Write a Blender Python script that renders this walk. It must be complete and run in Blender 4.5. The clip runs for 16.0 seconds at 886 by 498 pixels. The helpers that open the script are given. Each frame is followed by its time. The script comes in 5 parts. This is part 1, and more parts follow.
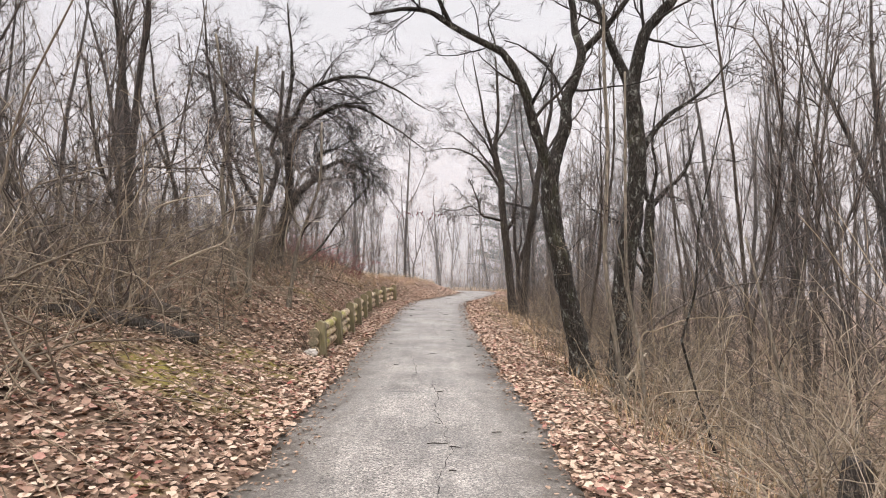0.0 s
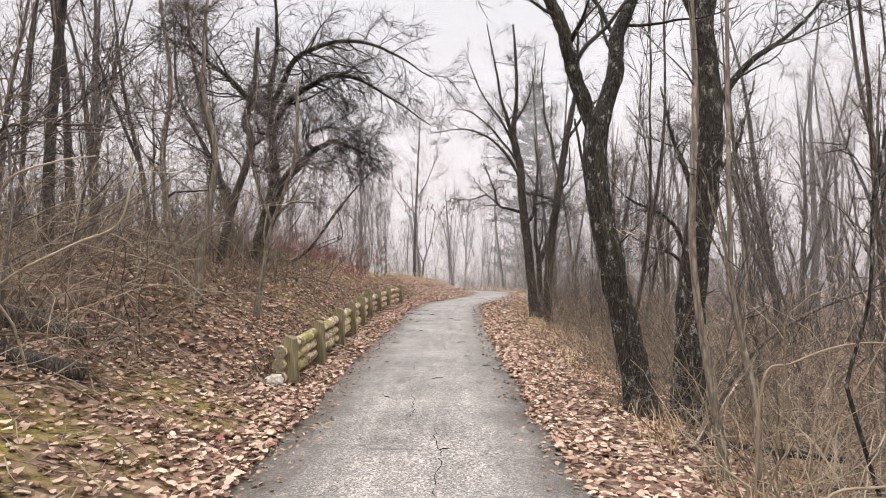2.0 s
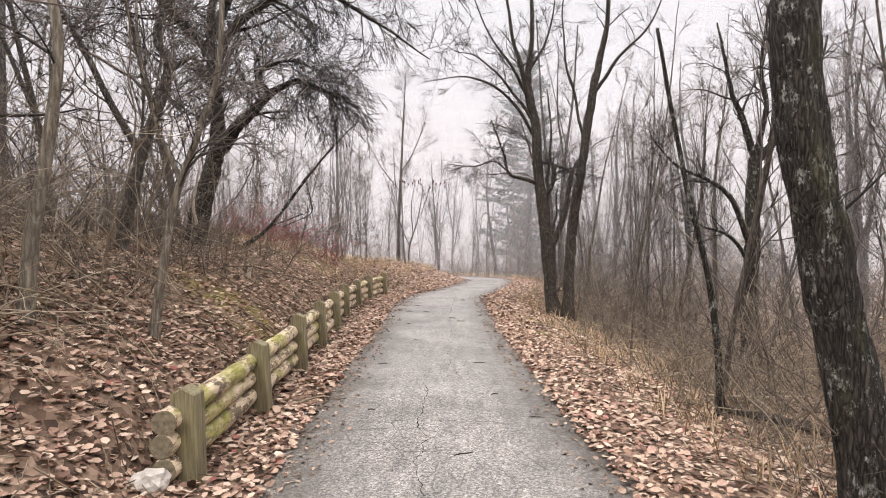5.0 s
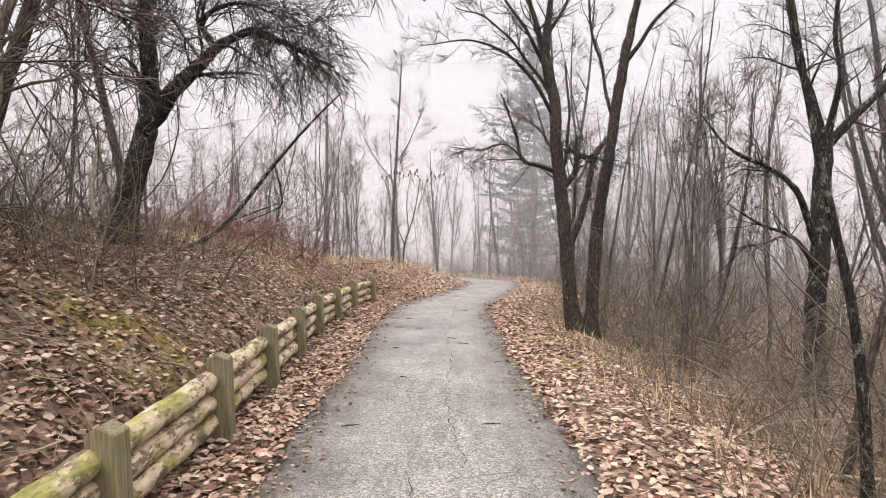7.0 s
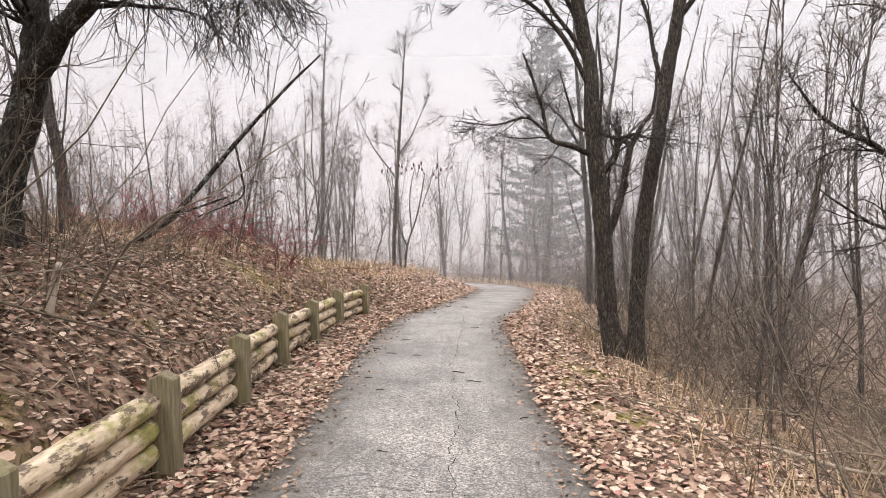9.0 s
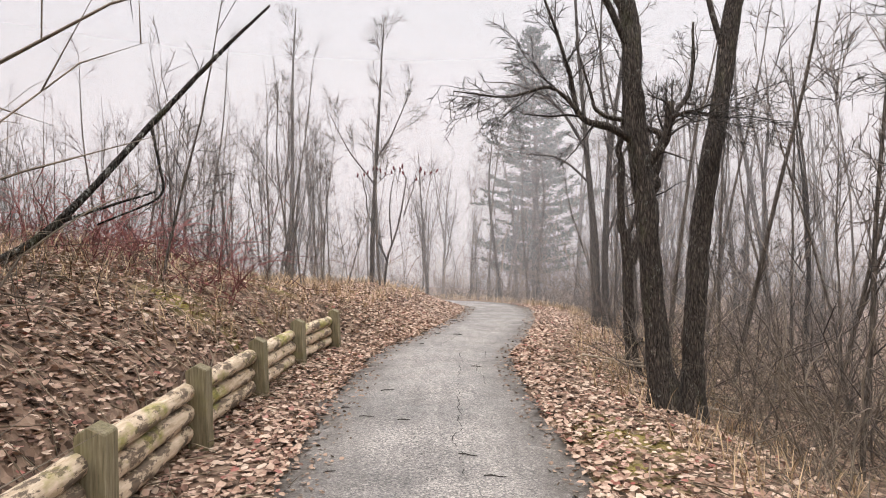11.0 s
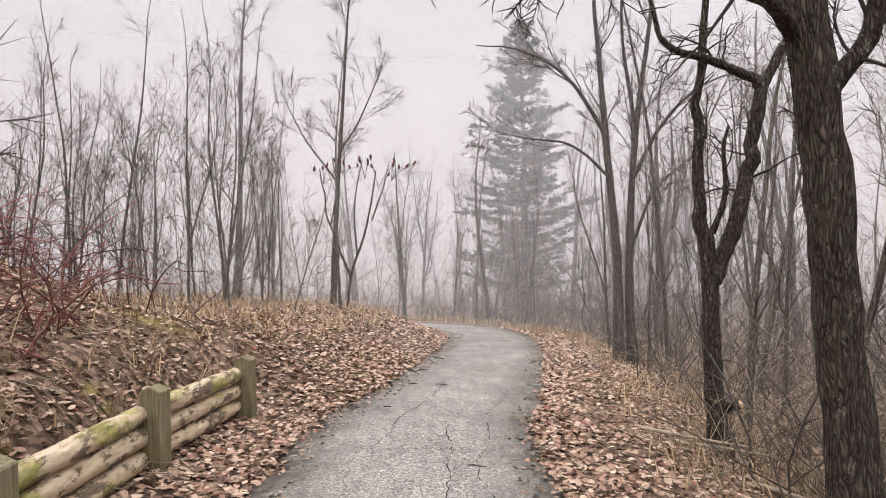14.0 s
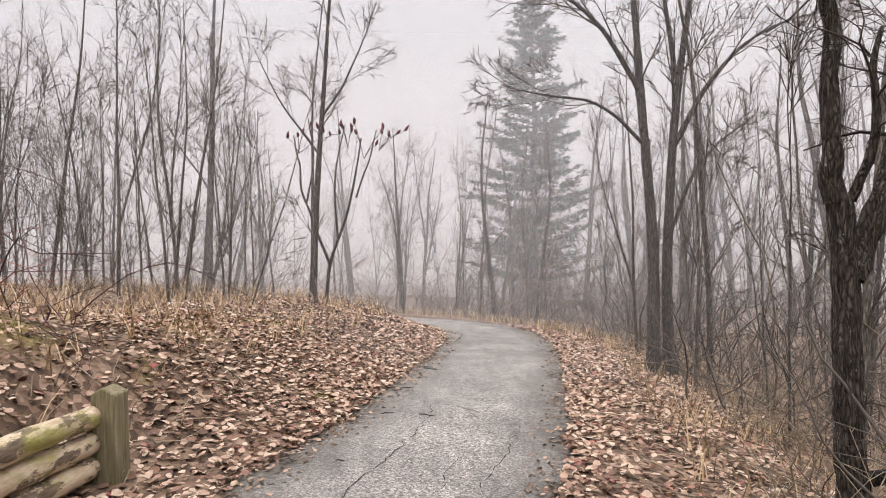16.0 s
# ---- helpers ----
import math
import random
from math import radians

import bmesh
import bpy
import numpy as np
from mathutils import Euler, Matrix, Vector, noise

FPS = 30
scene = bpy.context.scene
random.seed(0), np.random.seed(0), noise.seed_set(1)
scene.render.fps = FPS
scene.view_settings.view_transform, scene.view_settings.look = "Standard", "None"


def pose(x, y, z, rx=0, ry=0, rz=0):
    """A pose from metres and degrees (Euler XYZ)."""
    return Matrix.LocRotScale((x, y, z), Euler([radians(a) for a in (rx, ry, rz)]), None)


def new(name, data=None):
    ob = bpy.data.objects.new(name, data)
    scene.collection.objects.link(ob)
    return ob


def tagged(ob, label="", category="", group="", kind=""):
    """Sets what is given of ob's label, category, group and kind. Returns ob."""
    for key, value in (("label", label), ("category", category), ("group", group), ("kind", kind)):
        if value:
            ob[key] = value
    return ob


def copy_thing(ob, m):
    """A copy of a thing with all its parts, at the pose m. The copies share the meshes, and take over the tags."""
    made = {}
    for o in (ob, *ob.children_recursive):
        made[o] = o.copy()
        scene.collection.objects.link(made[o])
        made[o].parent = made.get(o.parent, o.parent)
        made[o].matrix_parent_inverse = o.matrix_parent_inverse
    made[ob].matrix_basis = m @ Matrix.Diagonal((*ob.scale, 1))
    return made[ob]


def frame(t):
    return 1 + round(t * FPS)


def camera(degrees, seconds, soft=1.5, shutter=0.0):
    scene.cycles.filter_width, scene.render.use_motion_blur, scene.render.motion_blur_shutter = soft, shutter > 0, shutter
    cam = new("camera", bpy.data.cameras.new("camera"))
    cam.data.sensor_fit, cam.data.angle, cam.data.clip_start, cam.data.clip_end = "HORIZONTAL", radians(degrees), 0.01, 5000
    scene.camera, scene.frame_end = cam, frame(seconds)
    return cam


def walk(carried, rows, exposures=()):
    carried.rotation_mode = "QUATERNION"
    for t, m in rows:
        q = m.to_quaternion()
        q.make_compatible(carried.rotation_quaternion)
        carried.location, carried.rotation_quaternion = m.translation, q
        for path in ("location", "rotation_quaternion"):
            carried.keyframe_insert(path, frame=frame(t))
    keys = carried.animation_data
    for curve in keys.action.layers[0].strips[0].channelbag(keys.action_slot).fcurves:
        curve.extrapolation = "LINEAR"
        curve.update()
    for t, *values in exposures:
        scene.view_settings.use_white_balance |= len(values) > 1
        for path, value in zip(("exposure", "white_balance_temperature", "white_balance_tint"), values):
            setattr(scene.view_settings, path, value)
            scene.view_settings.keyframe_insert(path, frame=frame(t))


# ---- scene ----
cam = camera(67.1, 16.0, soft=1.0)
METRES, EYE, TILT, LEAN, TURN = 21.5, 1.55, 1.1, 1.0, 0.0
ROWS = [
    (0.0, 0.0, 0.0, 0.0, -0.0, 0.0, -0.0),
    (0.5, 0.0014, 0.0334, -0.0008, 0.33, 0.09, -0.14),
    (1.0, 0.0022, 0.0659, -0.0022, 0.61, 0.06, -0.08),
    (1.5, 0.0051, 0.0982, -0.0035, 1.05, 0.11, 0.05),
    (2.0, 0.0036, 0.1292, -0.0043, 1.2, -0.11, 0.25),
    (2.5, 0.0009, 0.1596, -0.0068, 1.11, -0.62, 0.4),
    (3.0, -0.0058, 0.1896, -0.0075, 0.96, -1.05, 0.45),
    (3.5, -0.0106, 0.2212, -0.0076, 0.42, -1.46, 0.53),
    (4.0, -0.015, 0.2522, -0.0084, 0.0, -1.65, 0.52),
    (6.5, -0.0196, 0.4103, -0.0053, -1.15, -1.62, -0.56),
    (7.0, -0.0162, 0.4425, -0.0069, -0.63, -1.93, -0.46),
    (7.5, -0.0146, 0.4754, -0.0079, -0.24, -2.09, -0.51),
    (8.0, -0.011, 0.5077, -0.0095, 0.19, -1.94, -0.61),
    (10.5, -0.0182, 0.6606, -0.0115, -0.68, -1.24, -0.44),
    (11.0, -0.0202, 0.6925, -0.0117, -1.67, -0.67, -0.26),
    (11.5, -0.0196, 0.7237, -0.0122, -2.1, -0.25, -0.31),
    (12.0, -0.0177, 0.7569, -0.0138, -2.64, 0.15, -0.37),
    (12.5, -0.0152, 0.7888, -0.0134, -2.89, 0.37, -0.52),
    (13.0, -0.0145, 0.8187, -0.0139, -3.19, 0.57, -0.51),
    (13.5, -0.0136, 0.8492, -0.015, -3.29, 0.66, -0.5),
    (14.0, -0.0132, 0.8787, -0.0157, -3.37, 0.58, -0.36),
    (14.5, -0.0086, 0.9084, -0.017, -3.33, 0.51, -0.32),
    (15.0, -0.0053, 0.9362, -0.0178, -3.19, 0.26, -0.45),
    (15.5, 0.0002, 0.9664, -0.0192, -3.06, -0.06, -0.72),
    (16.0, 0.0021, 0.9955, -0.0194, -2.79, -0.36, -0.9),
]
walk(cam, [(t, pose(0, 0, EYE, TILT, LEAN, TURN) @ pose(METRES * x, METRES * y, METRES * z, 90 + pitch, roll, yaw)) for t, x, y, z, yaw, pitch, roll in ROWS],
     exposures=[(0, 0.09), (4, 0.17), (7, 0.17), (10.5, 0.08), (12.5, -0.01), (16, -0.05)])

# ---- light ----
world = bpy.data.worlds.new("overcast_sky")
scene.world = world
world.use_nodes = True
wn, wl = world.node_tree.nodes, world.node_tree.links
sky = wn.new("ShaderNodeTexSky")
sky.sky_type, sky.sun_disc = "NISHITA", False
sky.sun_elevation, sky.sun_rotation, sky.dust_density = radians(38), radians(200), 6.0
grey = wn.new("ShaderNodeHueSaturation")
grey.inputs["Saturation"].default_value, grey.inputs["Value"].default_value = 0.15, 0.1
cloud = wn.new("ShaderNodeMix")
cloud.data_type = "RGBA"
cloud.inputs["Factor"].default_value = 0.88
cloud.inputs["B"].default_value = (0.842, 0.834, 0.876, 1)
wl.new(sky.outputs[0], grey.inputs["Color"])
wl.new(grey.outputs[0], cloud.inputs["A"])
# a foggy sky is far brighter overhead than near the horizon
way, split = wn.new("ShaderNodeTexCoord"), wn.new("ShaderNodeSeparateXYZ")
zenith = wn.new("ShaderNodeMapRange")
zenith.interpolation_type = "SMOOTHSTEP"
for key, v in (("From Min", 0.36), ("From Max", 0.95), ("To Min", 0.99), ("To Max", 4.7)):
    zenith.inputs[key].default_value = v
wl.new(way.outputs["Generated"], split.inputs[0])
wl.new(split.outputs["Z"], zenith.inputs["Value"])
wl.new(cloud.outputs["Result"], wn["Background"].inputs["Color"])
wl.new(zenith.outputs[0], wn["Background"].inputs["Strength"])
sun = new("sun", bpy.data.lights.new("sun", "SUN"))
sun.data.energy, sun.data.angle, sun.data.color = 1.2, radians(40), (1.0, 0.968, 0.92)
sun.matrix_basis = pose(0, 0, 20, 48, 0, -20)


# ---- materials ----
class Mat:
    """A small wrapper round a node material."""

    def __init__(self, name, rough=0.9, metal=0.0):
        self.m = bpy.data.materials.new(name)
        self.m.use_nodes = True
        self.t = self.m.node_tree
        self.b = self.t.nodes["Principled BSDF"]
        self.b.inputs["Roughness"].default_value = rough
        self.b.inputs["Metallic"].default_value = metal
        self.b.inputs["Specular IOR Level"].default_value = 0.25

    def node(self, kind, **inputs):
        n = self.t.nodes.new(kind)
        for k, v in inputs.items():
            n.inputs[k.replace("_", " ")].default_value = v
        return n

    def link(self, a, b):
        self.t.links.new(a, b)

    def coords(self, scale=(1, 1, 1), world_space=False):
        if world_space:
            src = self.t.nodes.new("ShaderNodeNewGeometry").outputs["Position"]
        else:
            src = self.t.nodes.new("ShaderNodeTexCoord").outputs["Object"]
        mp = self.node("ShaderNodeMapping", Scale=scale)
        self.link(src, mp.inputs["Vector"])
        return mp.outputs[0]

    def noise(self, vec, scale, detail=4.0, rough=0.6):
        n = self.node("ShaderNodeTexNoise", Scale=scale, Detail=detail, Roughness=rough)
        self.link(vec, n.inputs["Vector"])
        return n.outputs["Fac"]

    def voronoi(self, vec, scale, feature="F1"):
        n = self.node("ShaderNodeTexVoronoi", Scale=scale)
        n.feature = feature
        self.link(vec, n.inputs["Vector"])
        return n

    def ramp(self, fac, stops, interp="LINEAR"):
        n = self.t.nodes.new("ShaderNodeValToRGB")
        n.color_ramp.interpolation = interp
        e = n.color_ramp.elements
        while len(e) < len(stops):
            e.new(0.5)
        for el, (p, c) in zip(e, stops):
            el.position = p
            el.color = (*c, 1) if len(c) == 3 else c
        self.link(fac, n.inputs["Fac"])
        return n.outputs["Color"]

    def mix(self, fac, a, b, mode="MIX"):
        n = self.t.nodes.new("ShaderNodeMix")
        n.data_type, n.blend_type = "RGBA", mode
        for key, v in (("Factor", fac), ("A", a), ("B", b)):
            if isinstance(v, (int, float)):
                n.inputs[key].default_value = v
            elif isinstance(v, tuple):
                n.inputs[key].default_value = (*v, 1)
            else:
                self.link(v, n.inputs[key])
        return n.outputs["Result"]

    def colour(self, c):
        if isinstance(c, tuple):
            self.b.inputs["Base Color"].default_value = (*c, 1)
        else:
            self.link(c, self.b.inputs["Base Color"])
        return self

    def bump(self, height, strength=0.5, distance=0.01):
        n = self.node("ShaderNodeBump", Strength=strength, Distance=distance)
        self.link(height, n.inputs["Height"])
        self.link(n.outputs[0], self.b.inputs["Normal"])
        return self


G = lambda v: (v, v, v)


def bark(name, dark, light, lichen=0.0, grain=38.0):
    m = Mat(name, 0.95)
    v = m.coords((1, 1, 0.2))
    bend = m.node("ShaderNodeVectorMath")
    bend.operation = "ADD"
    warp = m.node("ShaderNodeTexNoise", Scale=9.0, Detail=3.0)
    soft = m.node("ShaderNodeVectorMath")
    soft.operation = "SCALE"
    soft.inputs["Scale"].default_value = 0.11
    m.link(v, warp.inputs["Vector"])
    m.link(warp.outputs["Color"], soft.inputs[0])
    m.link(v, bend.inputs[0])
    m.link(soft.outputs[0], bend.inputs[1])
    ridges = m.voronoi(bend.outputs[0], grain, "DISTANCE_TO_EDGE").outputs["Distance"]
    plate = m.ramp(m.noise(v, 30, 6, 0.7), [(0.3, tuple((a + b) / 3 for a, b in zip(dark, light))), (0.65, light)])
    c = m.mix(m.ramp(m.mix(0.45, ridges, m.noise(v, 60, 5, 0.7)), [(0.18, G(0)), (0.42, G(1))]), dark, plate)
    if lichen:
        spots = m.ramp(m.noise(m.coords((1, 1, 0.6)), 10, 7, 0.85), [(0.64 - lichen, G(0)), (0.7 - lichen, G(0.9))])
        c = m.mix(spots, c, m.ramp(m.noise(v, 50, 4), [(0.3, (0.15, 0.145, 0.125)), (0.7, (0.4, 0.4, 0.36))]))
        green = m.ramp(m.noise(m.coords((1, 1, 0.4)), 3.5, 5, 0.7), [(0.56, G(0)), (0.7, G(0.35))])
        c = m.mix(green, c, (0.085, 0.085, 0.04))
    m.colour(c)
    m.bump(m.mix(0.35, m.ramp(ridges, [(0.0, G(0)), (0.3, G(1))]), m.noise(v, 40, 4)), 1.0, 0.02)
    return m.m


BARK_DARK = bark("dark_mossy_bark", (0.009, 0.0075, 0.006), (0.08, 0.066, 0.054), 0.09)
BARK_RIDGED = bark("ridged_brown_bark", (0.012, 0.0095, 0.008), (0.135, 0.108, 0.088), 0.04, 46)
BARK_GREY = bark("grey_bark", (0.04, 0.033, 0.029), (0.15, 0.128, 0.112), 0.03)
BARK_YOUNG = bark("grey_brown_young_bark", (0.055, 0.044, 0.037), (0.21, 0.175, 0.145), 0.03)
BARK_PALE = bark("pale_young_bark", (0.11, 0.09, 0.07), (0.32, 0.27, 0.21), 0.05, 18)


def plain_wood(name, a, b, scale=6.0, rough=0.85):
    m = Mat(name, rough)
    rnd = m.t.nodes.new("ShaderNodeNewGeometry").outputs["Random Per Island"]
    fac = m.mix(0.5, m.noise(m.coords(), scale, 3), rnd)
    return m.colour(m.ramp(fac, [(0.3, a), (0.7, b)])).m


TWIG = plain_wood("bare_twigs", (0.035, 0.028, 0.024), (0.14, 0.112, 0.095))
TWIG_DARK = plain_wood("dark_twigs", (0.016, 0.013, 0.011), (0.06, 0.05, 0.043))
CANE = plain_wood("dry_tan_canes", (0.085, 0.062, 0.042), (0.33, 0.26, 0.18))
CANE_GREY = plain_wood("brown_brush", (0.05, 0.038, 0.029), (0.21, 0.165, 0.122))
CANE_PALE = plain_wood("pale_weathered_canes", (0.16, 0.125, 0.09), (0.42, 0.345, 0.26))
CANE_DARK = plain_wood("dark_reddish_canes", (0.035, 0.02, 0.018), (0.11, 0.06, 0.052))
CANE_RED = plain_wood("red_bramble_canes", (0.07, 0.026, 0.026), (0.24, 0.09, 0.08))
STRAW = plain_wood("dry_straw_grass", (0.2, 0.13, 0.07), (0.5, 0.36, 0.22))
DEADWOOD = plain_wood("bleached_dead_wood", (0.25, 0.2, 0.15), (0.5, 0.43, 0.34))
NEEDLE = plain_wood("blue_green_pine_needles", (0.014, 0.034, 0.024), (0.048, 0.088, 0.064))
SUMAC_RED = plain_wood("dark_red_seed_cones", (0.03, 0.006, 0.007), (0.1, 0.018, 0.02), 30)


def leaf_material(name, per_object=False):
    m = Mat(name, 0.75)
    if per_object:
        rnd = m.t.nodes.new("ShaderNodeObjectInfo").outputs["Random"]
    else:
        rnd = m.t.nodes.new("ShaderNodeNewGeometry").outputs["Random Per Island"]
    c = m.ramp(rnd, [(0.0, (0.09, 0.052, 0.036)), (0.2, (0.25, 0.14, 0.098)), (0.42, (0.42, 0.275, 0.195)),
                     (0.68, (0.52, 0.37, 0.27)), (0.92, (0.62, 0.48, 0.365)), (1.0, (0.3, 0.09, 0.07))])
    fine = m.noise(m.coords(), 60, 3)
    m.colour(m.mix(0.35, c, m.ramp(fine, [(0.3, G(0.25)), (0.7, G(1.0))]), "MULTIPLY"))
    return m.m


LEAF = leaf_material("fallen_brown_leaves")
LEAF_DULL = plain_wood("crumbled_dull_leaves", (0.11, 0.075, 0.053), (0.38, 0.265, 0.19), 8)
LEAF_ONE = leaf_material("single_brown_leaf", True)

# soil under the litter, with moss; the moss cushions as (x, y, radius)
MOSS = [(-2.75, 7.0, 1.2), (-2.5, 8.9, 0.9), (-3.0, 15.4, 1.1), (-3.4, 23.0, 0.8), (1.45, 21.0, 0.9), (1.5, 18.6, 0.5), (-3.3, 26.6, 0.8), (-2.6, 28.6, 0.8), (-1.9, 30.6, 0.7), (1.15, 19.8, 0.5)]
gm = Mat("leaf_strewn_soil", 0.95)
gv = gm.coords((1, 1, 1), True)
flakes = gm.voronoi(gv, 16)
soil = gm.ramp(gm.noise(gv, 9, 6), [(0.3, (0.035, 0.024, 0.017)), (0.7, (0.13, 0.085, 0.055))])
bits = gm.ramp(flakes.outputs["Color"], [(0.1, (0.04, 0.025, 0.018)), (0.5, (0.18, 0.115, 0.078)), (0.9, (0.34, 0.235, 0.165))])
litter = gm.mix(gm.ramp(gm.noise(gv, 3.0, 5), [(0.3, G(0.3)), (0.52, G(0.95))]), soil, bits)
mossy = gm.ramp(gm.noise(gv, 60, 4), [(0.3, (0.085, 0.07, 0.017)), (0.7, (0.3, 0.24, 0.055))])
moss_at = gm.ramp(gm.noise(gv, 0.8, 5, 0.7), [(0.62, G(0)), (0.7, G(0.7))])
for mx, my, mr in MOSS:
    near = gm.node("ShaderNodeVectorMath")
    near.operation = "DISTANCE"
    flatp = gm.node("ShaderNodeVectorMath")
    flatp.operation = "MULTIPLY"
    flatp.inputs[1].default_value = (1, 1, 0)
    gm.link(gv, flatp.inputs[0])
    gm.link(flatp.outputs[0], near.inputs[0])
    near.inputs[1].default_value = (mx, my, 0)
    reach = gm.node("ShaderNodeMapRange", From_Min=mr, From_Max=mr * 0.2, To_Min=0.0, To_Max=1.0)
    gm.link(near.outputs["Value"], reach.inputs["Value"])
    patchy = gm.ramp(gm.noise(gv, 2.6, 6, 0.7), [(0.4, G(0)), (0.55, G(1))])
    moss_at = gm.mix(1.0, moss_at, gm.mix(1.0, reach.outputs[0], patchy, "MULTIPLY"), "LIGHTEN")
gm.colour(gm.mix(moss_at, litter, mossy))
gm.bump(gm.mix(0.5, gm.noise(gv, 22, 5), flakes.outputs["Distance"]), 0.9, 0.03)
SOIL = gm.m

# worn asphalt: pale aggregate, dark patches, dirty margins of its own noise
am = Mat("worn_grey_asphalt", 0.62)
av = am.coords((1, 1, 1), True)
agg = am.voronoi(av, 80)
stone = am.ramp(agg.outputs["Color"], [(0.15, (0.11, 0.1, 0.09)), (0.5, (0.295, 0.262, 0.228)), (0.9, (0.54, 0.485, 0.425))])
blot = am.ramp(am.noise(av, 0.9, 6, 0.65), [(0.3, G(0.62)), (0.65, G(1.12))])
streak = am.ramp(am.noise(am.coords((3.0, 0.5, 1), True), 2.2, 5), [(0.32, G(0.72)), (0.6, G(1.06))])
mottle = am.ramp(am.noise(av, 30, 6, 0.8), [(0.34, G(0.42)), (0.6, G(1.16))])
worn = am.mix(1.0, am.mix(1.0, am.mix(1.0, stone, blot, "MULTIPLY"), streak, "MULTIPLY"), mottle, "MULTIPLY")
specks = am.ramp(am.noise(av, 48, 3, 0.8), [(0.36, G(0.3)), (0.47, G(1))])
worn = am.mix(0.85, worn, specks, "MULTIPLY")
net = am.voronoi(am.mix(0.12, av, am.node("ShaderNodeTexNoise", Scale=6.0).outputs["Color"]), 3.4, "DISTANCE_TO_EDGE").outputs["Distance"]
where = am.ramp(am.noise(av, 0.55, 3), [(0.47, G(0)), (0.6, G(0.8))])
hair = am.mix(1.0, am.ramp(net, [(0.006, G(1)), (0.016, G(0))]), where, "MULTIPLY")
worn = am.mix(hair, worn, (0.035, 0.031, 0.028))
edge = am.t.nodes.new("ShaderNodeAttribute")
edge.attribute_name = "across"
margin = am.ramp(edge.outputs["Fac"], [(0.42, G(0)), (0.72, G(0.62)), (0.97, G(1))])
crumbs = am.ramp(am.noise(av, 5, 7, 0.75), [(0.36, G(0.3)), (0.54, G(1))])
dirt = am.ramp(am.noise(av, 40, 4), [(0.3, (0.03, 0.025, 0.02)), (0.7, (0.11, 0.09, 0.07))])
am.colour(am.mix(am.mix(1.0, margin, crumbs, "MULTIPLY"), worn, dirt))
am.link(am.ramp(am.noise(av, 1.4, 4), [(0.3, G(0.34)), (0.7, G(0.56))]), am.b.inputs["Roughness"])
am.b.inputs["Specular IOR Level"].default_value = 0.45
am.bump(am.mix(0.35, agg.outputs["Distance"], am.noise(av, 45, 5)), 0.6, 0.006)
ASPHALT = am.m
TAR = plain_wood("open_crack", (0.02, 0.018, 0.017), (0.05, 0.045, 0.042), 20)

# weathered green-grey post timber
pm = Mat("weathered_greenish_timber", 0.88)
pv = pm.coords((1, 1, 0.07))
grain = pm.noise(pv, 55, 6)
pc = pm.ramp(grain, [(0.3, (0.09, 0.075, 0.042)), (0.55, (0.21, 0.175, 0.105)), (0.75, (0.31, 0.265, 0.175))])
pc = pm.mix(pm.ramp(pm.noise(pm.coords((1, 1, 1), True), 5, 5), [(0.48, G(0)), (0.68, G(0.55))]), pc, (0.18, 0.16, 0.065))
pm.colour(pc)
pm.bump(grain, 0.5, 0.008)
POST = pm.m

# peeled logs, cream wood with dark remnants of bark and a little yellow-green algae
lm = Mat("peeled_log_with_bark_remnants", 0.82)
lv = lm.coords((1, 0.16, 1), True)
lwood = lm.ramp(lm.noise(lv, 34, 5), [(0.3, (0.36, 0.265, 0.165)), (0.7, (0.68, 0.55, 0.4))])
lbark = lm.ramp(lm.noise(lm.coords((1, 0.35, 1), True), 10, 7, 0.72), [(0.51, G(0)), (0.55, G(0.9))])
lc = lm.mix(lbark, lwood, lm.ramp(lm.noise(lv, 60, 3), [(0.3, (0.05, 0.036, 0.026)), (0.7, (0.17, 0.12, 0.08))]))
alg = lm.ramp(lm.noise(lm.coords((1, 0.6, 1), True), 2.2, 5, 0.7), [(0.52, G(0)), (0.62, G(0.8))])
lc = lm.mix(alg, lc, lm.ramp(lm.noise(lv, 30, 3), [(0.3, (0.15, 0.15, 0.035)), (0.7, (0.4, 0.36, 0.09))]))
lm.colour(lc)
lm.bump(lm.mix(0.5, lm.noise(lv, 30, 6), lbark), 0.6, 0.012)
LOG = lm.m
em = Mat("weathered_log_end", 0.9)
em.colour(em.ramp(em.noise(em.coords((1, 1, 1), True), 30, 5), [(0.3, (0.1, 0.08, 0.05)), (0.7, (0.27, 0.22, 0.15))]))
LOG_END = em.m
FRESH = plain_wood("pale_cut_wood", (0.5, 0.36, 0.2), (0.66, 0.5, 0.3), 40)
sm = Mat("pale_fieldstone", 0.9)
sm.colour(sm.ramp(sm.noise(sm.coords(), 12, 6), [(0.3, (0.3, 0.26, 0.22)), (0.7, (0.55, 0.5, 0.44))]))
sm.bump(sm.noise(sm.coords(), 30, 5), 0.5, 0.01)
STONE = sm.m


